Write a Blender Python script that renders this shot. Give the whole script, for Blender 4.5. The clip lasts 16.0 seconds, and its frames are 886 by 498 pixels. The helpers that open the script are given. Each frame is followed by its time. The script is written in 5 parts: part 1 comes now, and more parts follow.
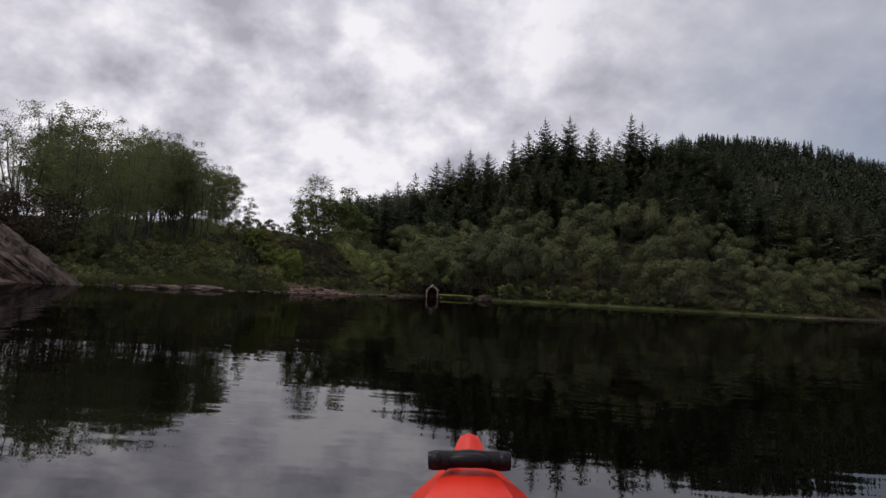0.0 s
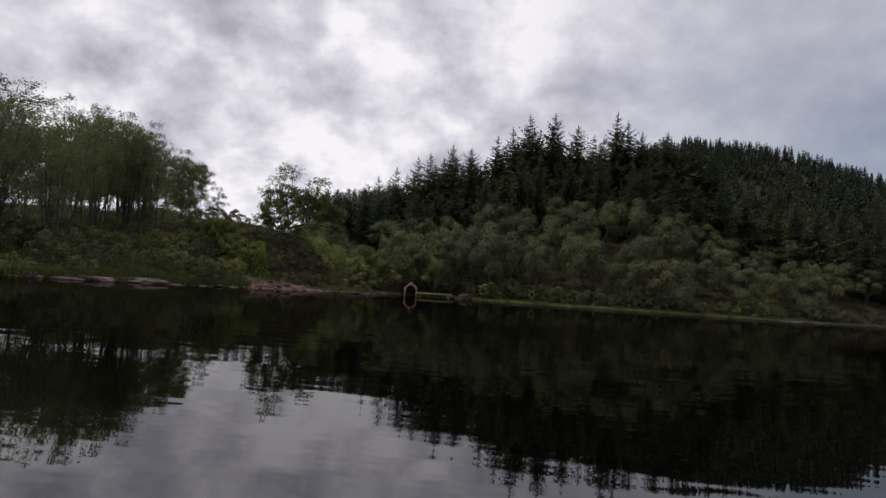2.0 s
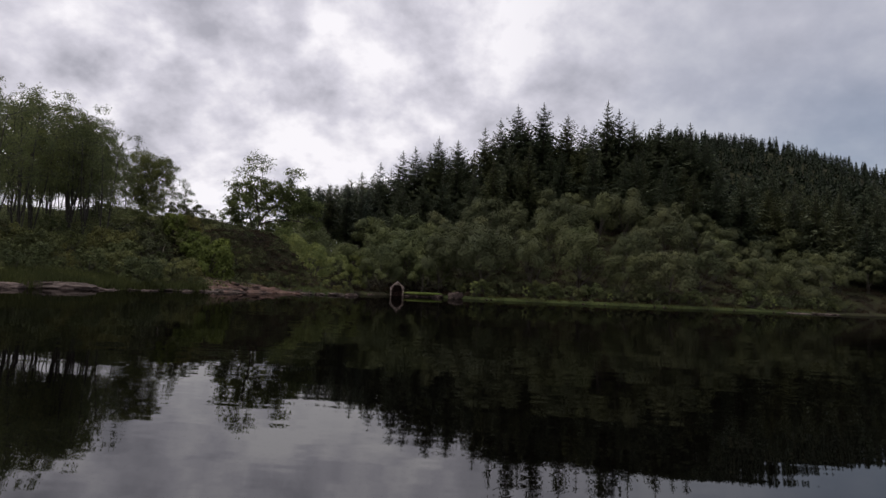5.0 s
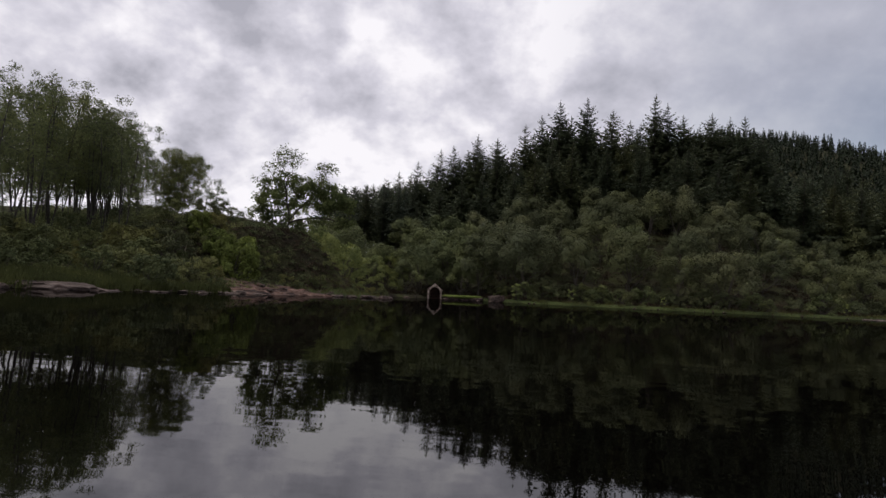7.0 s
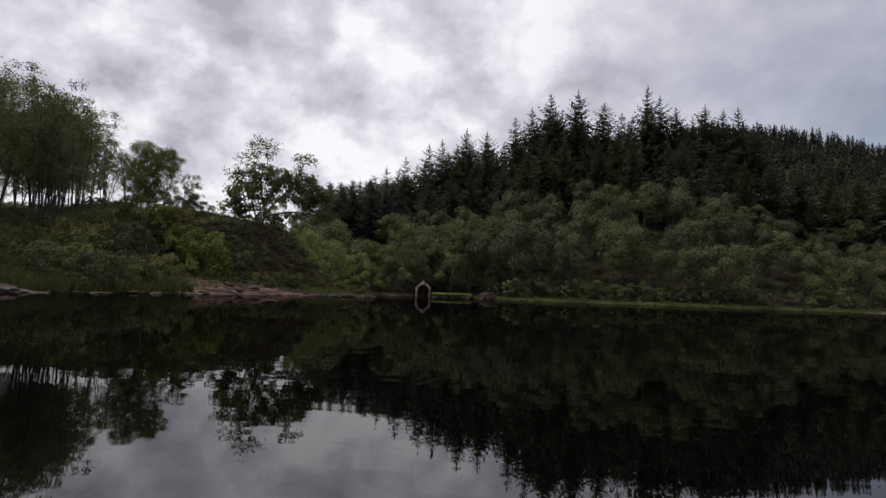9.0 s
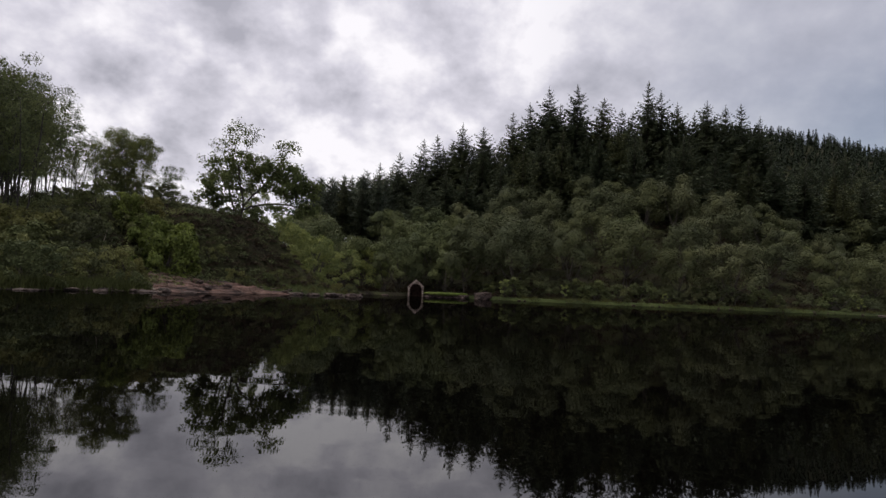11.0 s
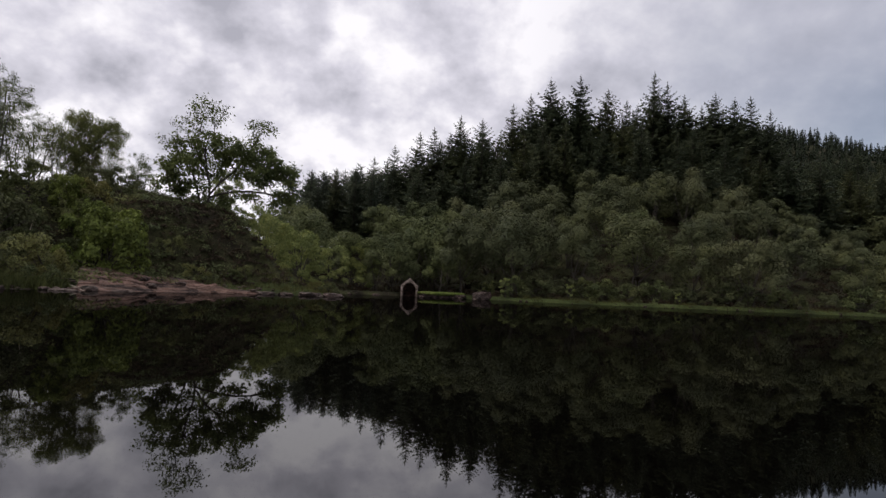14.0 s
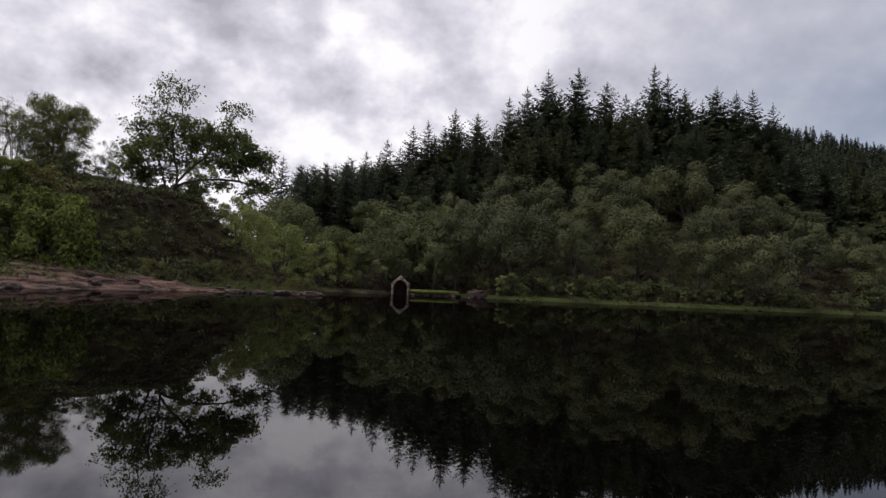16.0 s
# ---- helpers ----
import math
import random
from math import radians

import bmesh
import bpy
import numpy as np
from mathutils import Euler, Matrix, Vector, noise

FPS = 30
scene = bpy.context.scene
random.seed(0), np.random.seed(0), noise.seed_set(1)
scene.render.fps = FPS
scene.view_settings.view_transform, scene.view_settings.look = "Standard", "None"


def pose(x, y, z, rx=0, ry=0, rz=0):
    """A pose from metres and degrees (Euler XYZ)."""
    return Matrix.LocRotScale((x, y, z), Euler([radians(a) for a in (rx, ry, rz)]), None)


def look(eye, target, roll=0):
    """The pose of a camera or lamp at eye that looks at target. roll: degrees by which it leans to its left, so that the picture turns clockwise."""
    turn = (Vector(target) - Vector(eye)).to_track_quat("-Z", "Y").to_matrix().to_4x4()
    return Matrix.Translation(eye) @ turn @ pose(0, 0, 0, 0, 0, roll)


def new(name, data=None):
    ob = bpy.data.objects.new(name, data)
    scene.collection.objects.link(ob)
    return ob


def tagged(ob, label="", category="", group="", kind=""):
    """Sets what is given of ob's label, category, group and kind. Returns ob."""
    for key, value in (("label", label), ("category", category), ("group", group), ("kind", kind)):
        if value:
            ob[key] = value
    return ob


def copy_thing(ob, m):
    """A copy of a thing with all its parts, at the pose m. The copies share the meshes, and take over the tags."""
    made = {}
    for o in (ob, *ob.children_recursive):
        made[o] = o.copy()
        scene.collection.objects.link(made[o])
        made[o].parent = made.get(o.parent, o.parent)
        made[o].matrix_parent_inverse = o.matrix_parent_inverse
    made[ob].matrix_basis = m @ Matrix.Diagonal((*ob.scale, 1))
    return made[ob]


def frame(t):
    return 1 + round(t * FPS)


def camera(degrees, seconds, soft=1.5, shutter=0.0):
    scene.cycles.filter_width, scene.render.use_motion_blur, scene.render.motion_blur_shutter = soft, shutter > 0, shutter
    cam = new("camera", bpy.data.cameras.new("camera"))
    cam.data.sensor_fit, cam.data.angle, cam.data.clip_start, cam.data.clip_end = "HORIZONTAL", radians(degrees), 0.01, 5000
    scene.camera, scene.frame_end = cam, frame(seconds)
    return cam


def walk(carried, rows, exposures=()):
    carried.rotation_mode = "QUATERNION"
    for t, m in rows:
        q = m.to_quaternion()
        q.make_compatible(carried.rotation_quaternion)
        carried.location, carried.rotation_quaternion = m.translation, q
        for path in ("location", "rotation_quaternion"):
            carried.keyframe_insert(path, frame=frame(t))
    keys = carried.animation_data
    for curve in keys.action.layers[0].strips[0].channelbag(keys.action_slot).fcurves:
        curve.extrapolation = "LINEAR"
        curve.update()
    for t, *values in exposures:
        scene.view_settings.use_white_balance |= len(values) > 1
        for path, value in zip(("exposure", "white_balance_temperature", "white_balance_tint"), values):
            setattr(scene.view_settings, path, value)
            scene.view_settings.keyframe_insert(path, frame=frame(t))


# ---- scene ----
# The camera sits in a kayak, 0.42 m above the loch, and glides ahead (+y) for 26 m.
cam = camera(74.7, 16.0, 1.5)
EYE = 0.42
# seconds, x, y, yaw, tilt up, lean
ROWS = [
    (0.0, -0.124, 0.044, 0.81, 4.55, -3.10),
    (0.5, -0.002, 0.905, 0.33, 4.51, -3.71),
    (1.0, 0.119, 1.676, -0.47, 4.50, -3.55),
    (1.5, 0.230, 2.454, -0.67, 4.51, -3.05),
    (2.0, 0.333, 3.308, -0.86, 4.52, -3.91),
    (2.5, 0.419, 4.121, -1.86, 4.54, -3.82),
    (3.0, 0.466, 4.891, -2.54, 4.49, -2.73),
    (5.5, 0.468, 8.994, -1.70, 4.50, -2.38),
    (6.0, 0.428, 9.884, -0.30, 4.57, -2.24),
    (6.5, 0.376, 10.758, 1.09, 4.60, -2.41),
    (7.0, 0.354, 11.731, 1.68, 4.61, -2.78),
    (7.5, 0.369, 12.518, 1.82, 4.56, -1.91),
    (8.0, 0.425, 13.240, 2.20, 4.52, -2.15),
    (8.5, 0.528, 13.930, 1.87, 4.47, -2.61),
    (9.0, 0.659, 14.538, 0.81, 4.44, -2.05),
    (11.5, 0.791, 18.648, 0.15, 4.40, -2.48),
    (12.0, 0.888, 19.384, -0.12, 4.37, -2.43),
    (12.5, 0.945, 20.160, -0.10, 4.41, -2.10),
    (13.0, 0.974, 20.949, 0.47, 4.44, -2.20),
    (13.5, 0.999, 21.777, 0.62, 4.46, -3.04),
    (14.0, 1.031, 22.572, 0.18, 4.41, -2.47),
    (14.5, 1.066, 23.358, 0.34, 4.38, -2.43),
    (15.0, 1.113, 24.153, 0.50, 4.37, -2.77),
    (15.5, 1.177, 24.932, 0.01, 4.31, -3.21),
    (16.0, 1.249, 25.710, -0.31, 4.27, -2.49),
]
walk(cam, [(t, pose(x, y, EYE, 0, 0, yaw) @ pose(0, 0, 0, 90 + tilt) @ pose(0, 0, 0, 0, 0, -lean)) for t, x, y, yaw, tilt, lean in ROWS],
     [(0.0, -0.11), (3.0, -0.06), (7.0, -0.04), (11.5, 0.0), (16.0, 0.05)])
# ---------------------------------------------------------------- light
world = bpy.data.worlds.new("overcast_sky")
scene.world = world
world.use_nodes = True


# billows and hollows of the cloud sheet ahead: bearing, height, breadth in degrees, lighter or darker
BILLOWS = [(-36.2, 18.8, 5.0, -0.12), (-32.5, 17.1, 3.1, -0.08), (-22.8, 22.6, 4.2, -0.13), (-19.0, 22.3, 3.1, -0.11), (-13.1, 21.5, 3.9, -0.13), (-16.6, 17.0, 2.5, -0.07),
           (-10.7, 17.4, 3.1, -0.12), (0.4, 22.8, 2.5, -0.06), (-37.4, 15.1, 3.3, -0.08), (32.2, 20.2, 3.3, -0.05), (-25.7, 13.0, 3.3, -0.07), (-32.2, 20.9, 2.5, 0.13),
           (-28.3, 20.1, 3.1, 0.14), (-22.0, 19.9, 1.6, 0.13), (-19.2, 18.2, 2.5, 0.13), (-6.3, 19.6, 3.1, 0.13), (-8.9, 24.4, 3.1, 0.11), (5.4, 24.6, 5.0, 0.03),
           (9.0, 20.5, 3.3, 0.03), (-2.8, 17.2, 3.3, 0.09), (-14.2, 13.4, 3.1, 0.12), (-20.5, 8.3, 2.5, 0.13), (-10.4, 13.0, 2.5, 0.1), (-30.1, 13.0, 2.5, 0.08)]


def cloud_sky(nt):
    n, l = nt.nodes, nt.links
    n.clear()
    out = n.new("ShaderNodeOutputWorld")
    bg = n.new("ShaderNodeBackground")
    sky = n.new("ShaderNodeTexSky")
    sky.sky_type, sky.sun_disc = "NISHITA", False
    sky.sun_elevation, sky.sun_rotation = radians(65), radians(-94)
    dim = n.new("ShaderNodeVectorMath")
    dim.operation = "SCALE"
    dim.inputs["Scale"].default_value = 0.075
    l.new(sky.outputs[0], dim.inputs[0])
    tc = n.new("ShaderNodeTexCoord")
    sep = n.new("ShaderNodeSeparateXYZ")
    l.new(tc.outputs["Generated"], sep.inputs[0])

    def math_node(op, a, b):
        m = n.new("ShaderNodeMath")
        m.operation = op
        for i, v in enumerate((a, b)):
            if isinstance(v, (int, float)):
                m.inputs[i].default_value = v
            else:
                l.new(v, m.inputs[i])
        return m.outputs[0]

    # the sheet lies level overhead, so its pattern crowds together towards the horizon
    com = n.new("ShaderNodeCombineXYZ")
    level = math_node("ADD", math_node("MAXIMUM", sep.outputs[2], 0.0), 0.6)
    l.new(math_node("DIVIDE", sep.outputs[0], level), com.inputs[0])
    l.new(math_node("DIVIDE", sep.outputs[1], level), com.inputs[1])
    # cloud sheet: billows and finer rags
    big = n.new("ShaderNodeTexNoise")
    big.inputs["Scale"].default_value, big.inputs["Detail"].default_value = 4.2, 9
    big.inputs["Roughness"].default_value, big.inputs["Distortion"].default_value = 0.52, 0.25
    mp = n.new("ShaderNodeMapping")
    mp.inputs["Location"].default_value = (3.7, 1.15, 0.4)
    l.new(com.outputs[0], mp.inputs[0])
    l.new(mp.outputs[0], big.inputs["Vector"])
    ramp = n.new("ShaderNodeValToRGB")
    e = ramp.color_ramp.elements
    e[0].position, e[0].color = 0.34, (0.43, 0.425, 0.49, 1)
    e[1].position, e[1].color = 0.58, (0.985, 0.957, 1.005, 1)
    mid = ramp.color_ramp.elements.new(0.47)
    mid.color = (0.69, 0.672, 0.755, 1)
    puff = n.new("ShaderNodeTexNoise")
    puff.inputs["Scale"].default_value, puff.inputs["Detail"].default_value = 11.0, 8
    puff.inputs["Roughness"].default_value, puff.inputs["Distortion"].default_value = 0.55, 0.0
    l.new(mp.outputs[0], puff.inputs["Vector"])
    both = math_node("ADD", math_node("MULTIPLY", big.outputs[0], 0.55), math_node("MULTIPLY", puff.outputs[0], 0.45))
    # ragged edges for the billows
    rag = n.new("ShaderNodeVectorMath")
    rag.operation = "MULTIPLY_ADD"
    rag.inputs[1].default_value = (0.13, 0.13, 0.13)
    wisp = n.new("ShaderNodeTexNoise")
    wisp.inputs["Scale"].default_value, wisp.inputs["Detail"].default_value = 10.0, 8
    l.new(tc.outputs["Generated"], wisp.inputs["Vector"])
    l.new(wisp.outputs[1], rag.inputs[0])
    back = n.new("ShaderNodeVectorMath")
    back.inputs[1].default_value = (-0.065, -0.065, -0.065)
    l.new(tc.outputs["Generated"], back.inputs[0])
    l.new(back.outputs[0], rag.inputs[2])
    for bearing, height, breadth, weight in BILLOWS:
        dist = n.new("ShaderNodeVectorMath")
        dist.operation = "DISTANCE"
        be, he = radians(bearing), radians(height)
        dist.inputs[1].default_value = (math.sin(be) * math.cos(he), math.cos(be) * math.cos(he), math.sin(he))
        l.new(rag.outputs[0], dist.inputs[0])
        fall = n.new("ShaderNodeMapRange")
        fall.interpolation_type = "SMOOTHSTEP"
        fall.inputs[1].default_value, fall.inputs[2].default_value = radians(breadth) * 1.6, radians(breadth) * 0.2
        fall.inputs[3].default_value, fall.inputs[4].default_value = 0.0, weight * (0.5 if weight > 0 else 0.62)
        l.new(dist.outputs["Value"], fall.inputs[0])
        both = math_node("ADD", both, fall.outputs[0])
    l.new(both, ramp.inputs[0])
    # the sheet is thicker and bluer to the right, where it hangs over the hill
    side = n.new("ShaderNodeMapRange")
    side.inputs[1].default_value, side.inputs[2].default_value = 0.04, 0.46
    side.interpolation_type = "SMOOTHSTEP"
    l.new(sep.outputs[0], side.inputs[0])
    thick = n.new("ShaderNodeMix")
    thick.data_type = "RGBA"
    thick.inputs[7].default_value = (0.44, 0.455, 0.54, 1)
    l.new(math_node("MULTIPLY", side.outputs[0], 0.62), thick.inputs[0])
    l.new(ramp.outputs[0], thick.inputs[6])
    # a few thin places let the blue through
    gap = n.new("ShaderNodeTexNoise")
    gap.inputs["Scale"].default_value, gap.inputs["Detail"].default_value = 0.7, 4
    gm = n.new("ShaderNodeMapping")
    gm.inputs["Location"].default_value = (9.2, 4.4, 2.0)
    l.new(com.outputs[0], gm.inputs[0])
    l.new(gm.outputs[0], gap.inputs["Vector"])
    gr = n.new("ShaderNodeMapRange")
    gr.inputs[1].default_value, gr.inputs[2].default_value = 0.6, 0.74
    gr.inputs[4].default_value = 0.6
    l.new(gap.outputs[0], gr.inputs[0])
    mix = n.new("ShaderNodeMix")
    mix.data_type = "RGBA"
    l.new(gr.outputs[0], mix.inputs[0])
    l.new(thick.outputs[2], mix.inputs[6])
    l.new(dim.outputs[0], mix.inputs[7])
    l.new(mix.outputs[2], bg.inputs[0])
    bg.inputs[1].default_value = 1.0
    l.new(bg.outputs[0], out.inputs[0])


cloud_sky(world.node_tree)
sun = new("sun", bpy.data.lights.new("sun", "SUN"))
sun.data.energy, sun.data.angle, sun.data.color = 1.5, radians(12), (1.0, 0.96, 0.9)
sun.matrix_world = look((-30, -2, 64), (0, 0, 0))

# ---------------------------------------------------------------- materials


def material(name, paint, rough=0.8, spec=0.3):
    """A node material; paint(n, l, bsdf) wires it."""
    m = bpy.data.materials.new(name)
    m.use_nodes = True
    n, l = m.node_tree.nodes, m.node_tree.links
    b = n["Principled BSDF"]
    b.inputs["Roughness"].default_value = rough
    b.inputs["Specular IOR Level"].default_value = spec
    paint(n, l, b)
    return m


def noise_node(n, l, scale, detail=5, rough=0.55, vec=None, stretch=None):
    t = n.new("ShaderNodeTexNoise")
    t.inputs["Scale"].default_value, t.inputs["Detail"].default_value, t.inputs["Roughness"].default_value = scale, detail, rough
    src = vec
    if src is None:
        g = n.new("ShaderNodeNewGeometry")
        src = g.outputs["Position"]
    if stretch:
        if len(stretch) > 3:
            turn = n.new("ShaderNodeMapping")
            turn.inputs["Rotation"].default_value = [radians(a) for a in stretch[3:]]
            l.new(src, turn.inputs[0])
            src = turn.outputs[0]
        mp = n.new("ShaderNodeMapping")
        mp.inputs["Scale"].default_value = stretch[:3]
        l.new(src, mp.inputs[0])
        src = mp.outputs[0]
    l.new(src, t.inputs["Vector"])
    return t


def ramp_node(n, l, src, stops):
    r = n.new("ShaderNodeValToRGB")
    while len(r.color_ramp.elements) < len(stops):
        r.color_ramp.elements.new(0.5)
    for el, (p, c) in zip(r.color_ramp.elements, stops):
        el.position, el.color = p, (*c, 1)
    l.new(src, r.inputs[0])
    return r


def bump_node(n, l, b, src, strength, distance):
    bp = n.new("ShaderNodeBump")
    bp.inputs["Strength"].default_value, bp.inputs["Distance"].default_value = strength, distance
    l.new(src, bp.inputs["Height"])
    l.new(bp.outputs[0], b.inputs["Normal"])


def mix_rgb(n, l, fac, a, b, mode="MIX"):
    m = n.new("ShaderNodeMix")
    m.data_type, m.blend_type = "RGBA", mode
    for slot, v in ((0, fac), (6, a), (7, b)):
        if isinstance(v, (int, float)):
            m.inputs[slot].default_value = v
        elif isinstance(v, tuple):
            m.inputs[slot].default_value = (*v, 1)
        else:
            l.new(v, m.inputs[slot])
    return m.outputs[2]


def leaf_material(name, dark, light, tint, glow=0.35, rough=0.6):
    """Leaves: each its own shade, each tree its own tint, light passing through."""
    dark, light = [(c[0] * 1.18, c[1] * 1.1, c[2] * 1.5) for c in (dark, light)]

    def paint(n, l, b):
        g = n.new("ShaderNodeNewGeometry")
        r = ramp_node(n, l, g.outputs["Random Per Island"], [(0.0, dark), (0.5, light), (1.0, tuple(min(1, c * 1.15) for c in light))])
        oi = n.new("ShaderNodeObjectInfo")
        t = ramp_node(n, l, oi.outputs["Random"], [(0.0, (1.14, 1.14, 1.08)), (0.5, (0.72, 0.78, 0.75)), (1.0, tint)])
        c = mix_rgb(n, l, 1.0, r.outputs[0], t.outputs[0], "MULTIPLY")
        big = noise_node(n, l, 0.55, 3)
        patch = ramp_node(n, l, big.outputs[0], [(0.3, (0.75, 0.78, 0.8)), (0.7, (1.2, 1.15, 1.0))])
        c = mix_rgb(n, l, 1.0, c, patch.outputs[0], "MULTIPLY")
        l.new(c, b.inputs["Base Color"])
        tr = n.new("ShaderNodeBsdfTranslucent")
        l.new(c, tr.inputs[0])
        ms = n.new("ShaderNodeMixShader")
        ms.inputs[0].default_value = glow
        l.new(b.outputs[0], ms.inputs[1])
        l.new(tr.outputs[0], ms.inputs[2])
        l.new(ms.outputs[0], n["Material Output"].inputs[0])
    return material(name, paint, rough, 0.07)


BIRCH_LEAF = leaf_material("birch_leaf", (0.069, 0.084, 0.032), (0.124, 0.149, 0.056), (1.02, 1.0, 0.75), 0.45)
OAK_LEAF = leaf_material("oak_leaf", (0.07, 0.088, 0.028), (0.145, 0.172, 0.055), (0.95, 1.0, 0.8), 0.5)
WILLOW_LEAF = leaf_material("willow_leaf", (0.054, 0.061, 0.024), (0.074, 0.083, 0.033), (0.96, 1.0, 0.85), 0.06)
ALDER_LEAF = leaf_material("alder_leaf", (0.056, 0.068, 0.025), (0.088, 0.104, 0.037), (1.0, 1.02, 0.85), 0.08)
BUSH_LEAF = leaf_material("bush_leaf", (0.04, 0.054, 0.013), (0.15, 0.188, 0.04), (1.0, 1.0, 0.85), 0.3, 0.45)
SPRUCE_NEEDLE = leaf_material("spruce_needle", (0.036, 0.047, 0.024), (0.074, 0.09, 0.044), (1.1, 1.05, 0.8), 0.25)
# far spruces: needle colour darkened for the shade their few boughs don't cast
FAR_NEEDLE_SHADE = leaf_material("far_needle_shade", (0.0115, 0.0165, 0.0075), (0.019, 0.026, 0.0115), (1.0, 1.0, 0.9), 0.1)
PINE_NEEDLE = leaf_material("pine_needle", (0.05, 0.064, 0.038), (0.084, 0.102, 0.058), (1.1, 1.05, 0.8), 0.25)
LARCH_NEEDLE = leaf_material("larch_needle", (0.03, 0.055, 0.03), (0.06, 0.1, 0.05), (1.0, 1.0, 0.9), 0.2)
BRACKEN = leaf_material("bracken_leaf", (0.066, 0.073, 0.026), (0.13, 0.144, 0.048), (1.05, 0.95, 0.75), 0.3)
SALLOW_LEAF = leaf_material("sallow_leaf", (0.1, 0.124, 0.038), (0.19, 0.225, 0.068), (1.0, 1.0, 0.85), 0.3)
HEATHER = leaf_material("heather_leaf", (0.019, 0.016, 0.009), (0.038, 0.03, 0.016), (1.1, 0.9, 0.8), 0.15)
GRASS = leaf_material("grass_blade", (0.042, 0.046, 0.014), (0.085, 0.089, 0.029), (1.0, 1.0, 0.8), 0.3)
SEDGE = leaf_material("sedge_blade", (0.036, 0.043, 0.014), (0.075, 0.088, 0.028), (1.0, 1.0, 0.8), 0.3)


def bark_paint(dark, light, scale):
    def paint(n, l, b):
        t = noise_node(n, l, scale, 6, 0.65, None, (3, 3, 0.7))
        r = ramp_node(n, l, t.outputs[0], [(0.35, dark), (0.65, light)])
        l.new(r.outputs[0], b.inputs["Base Color"])
        bump_node(n, l, b, t.outputs[0], 0.6, 0.03)
    return paint


BARK = material("dark_bark", bark_paint((0.025, 0.02, 0.016), (0.085, 0.072, 0.06), 9), 0.9)
DEAD_WOOD = material("bleached_wood", bark_paint((0.2, 0.17, 0.13), (0.42, 0.38, 0.31), 14), 0.85)
BIRCH_BARK = material("birch_bark", bark_paint((0.018, 0.015, 0.013), (0.07, 0.062, 0.055), 7), 0.85)


def rock_paint(cols, moss, layer):
    def paint(n, l, b):
        t = noise_node(n, l, 1.6, 8, 0.62)
        s = noise_node(n, l, 2.2, 7, 0.6, None, layer)
        c = ramp_node(n, l, t.outputs[0], [(0.3, cols[0]), (0.5, cols[1]), (0.72, cols[2])]).outputs[0]
        k = ramp_node(n, l, s.outputs[0], [(0.38, (0.2, 0.18, 0.18)), (0.46, (0.75, 0.72, 0.7)), (0.54, (0.95, 0.92, 0.9)), (0.64, (1.4, 1.34, 1.3))]).outputs[0]
        c = mix_rgb(n, l, 1.0, c, k, "MULTIPLY")
        m = noise_node(n, l, 0.9, 5, 0.6)
        f = n.new("ShaderNodeMapRange")
        f.inputs[1].default_value, f.inputs[2].default_value = 0.55, 0.72
        l.new(m.outputs[0], f.inputs[0])
        ff = n.new("ShaderNodeMath")
        ff.operation = "MULTIPLY"
        ff.inputs[1].default_value = moss
        l.new(f.outputs[0], ff.inputs[0])
        l.new(mix_rgb(n, l, ff.outputs[0], c, (0.05, 0.06, 0.02)), b.inputs["Base Color"])
        bump_node(n, l, b, s.outputs[0], 1.0, 0.3)
    return paint


SCHIST = material("schist", rock_paint(((0.034, 0.023, 0.02), (0.08, 0.056, 0.049), (0.145, 0.107, 0.096)), 0.12, (0.3, 2.6, 4.2, 0, -31, 0)), 0.75)
SHORE_STONE = material("shore_stone", rock_paint(((0.048, 0.034, 0.029), (0.115, 0.085, 0.074), (0.2, 0.155, 0.14)), 0.2, (0.7, 0.5, 5.0, 0, 6, 25)), 0.75)
RED_BEDROCK = material("red_bedrock", rock_paint(((0.06, 0.034, 0.026), (0.125, 0.074, 0.058), (0.19, 0.122, 0.1)), 0.12, (0.5, 0.25, 3.0, 0, 4, 15)), 0.8)
MASONRY = material("pale_masonry", rock_paint(((0.22, 0.165, 0.14), (0.36, 0.285, 0.25), (0.48, 0.4, 0.355)), 0.15, (2, 2, 4)), 0.85)
RED_WALL = material("reddish_wall", rock_paint(((0.05, 0.028, 0.023), (0.095, 0.055, 0.046), (0.15, 0.095, 0.08)), 0.2, (2, 2, 5)), 0.9)
SLATE = material("dark_slate", rock_paint(((0.025, 0.02, 0.019), (0.05, 0.042, 0.04), (0.09, 0.075, 0.07)), 0.5, (2, 2, 5)), 0.7)


def floor_paint(a, b_, c_):
    def paint(n, l, b):
        t = noise_node(n, l, 0.35, 6, 0.6)
        s = noise_node(n, l, 5.0, 6, 0.65)
        c = ramp_node(n, l, t.outputs[0], [(0.33, a), (0.52, b_), (0.7, c_)]).outputs[0]
        k = ramp_node(n, l, s.outputs[0], [(0.35, (0.5, 0.5, 0.5)), (0.65, (1.2, 1.2, 1.2))]).outputs[0]
        l.new(mix_rgb(n, l, 1.0, c, k, "MULTIPLY"), b.inputs["Base Color"])
        bump_node(n, l, b, s.outputs[0], 0.9, 0.15)
    return paint


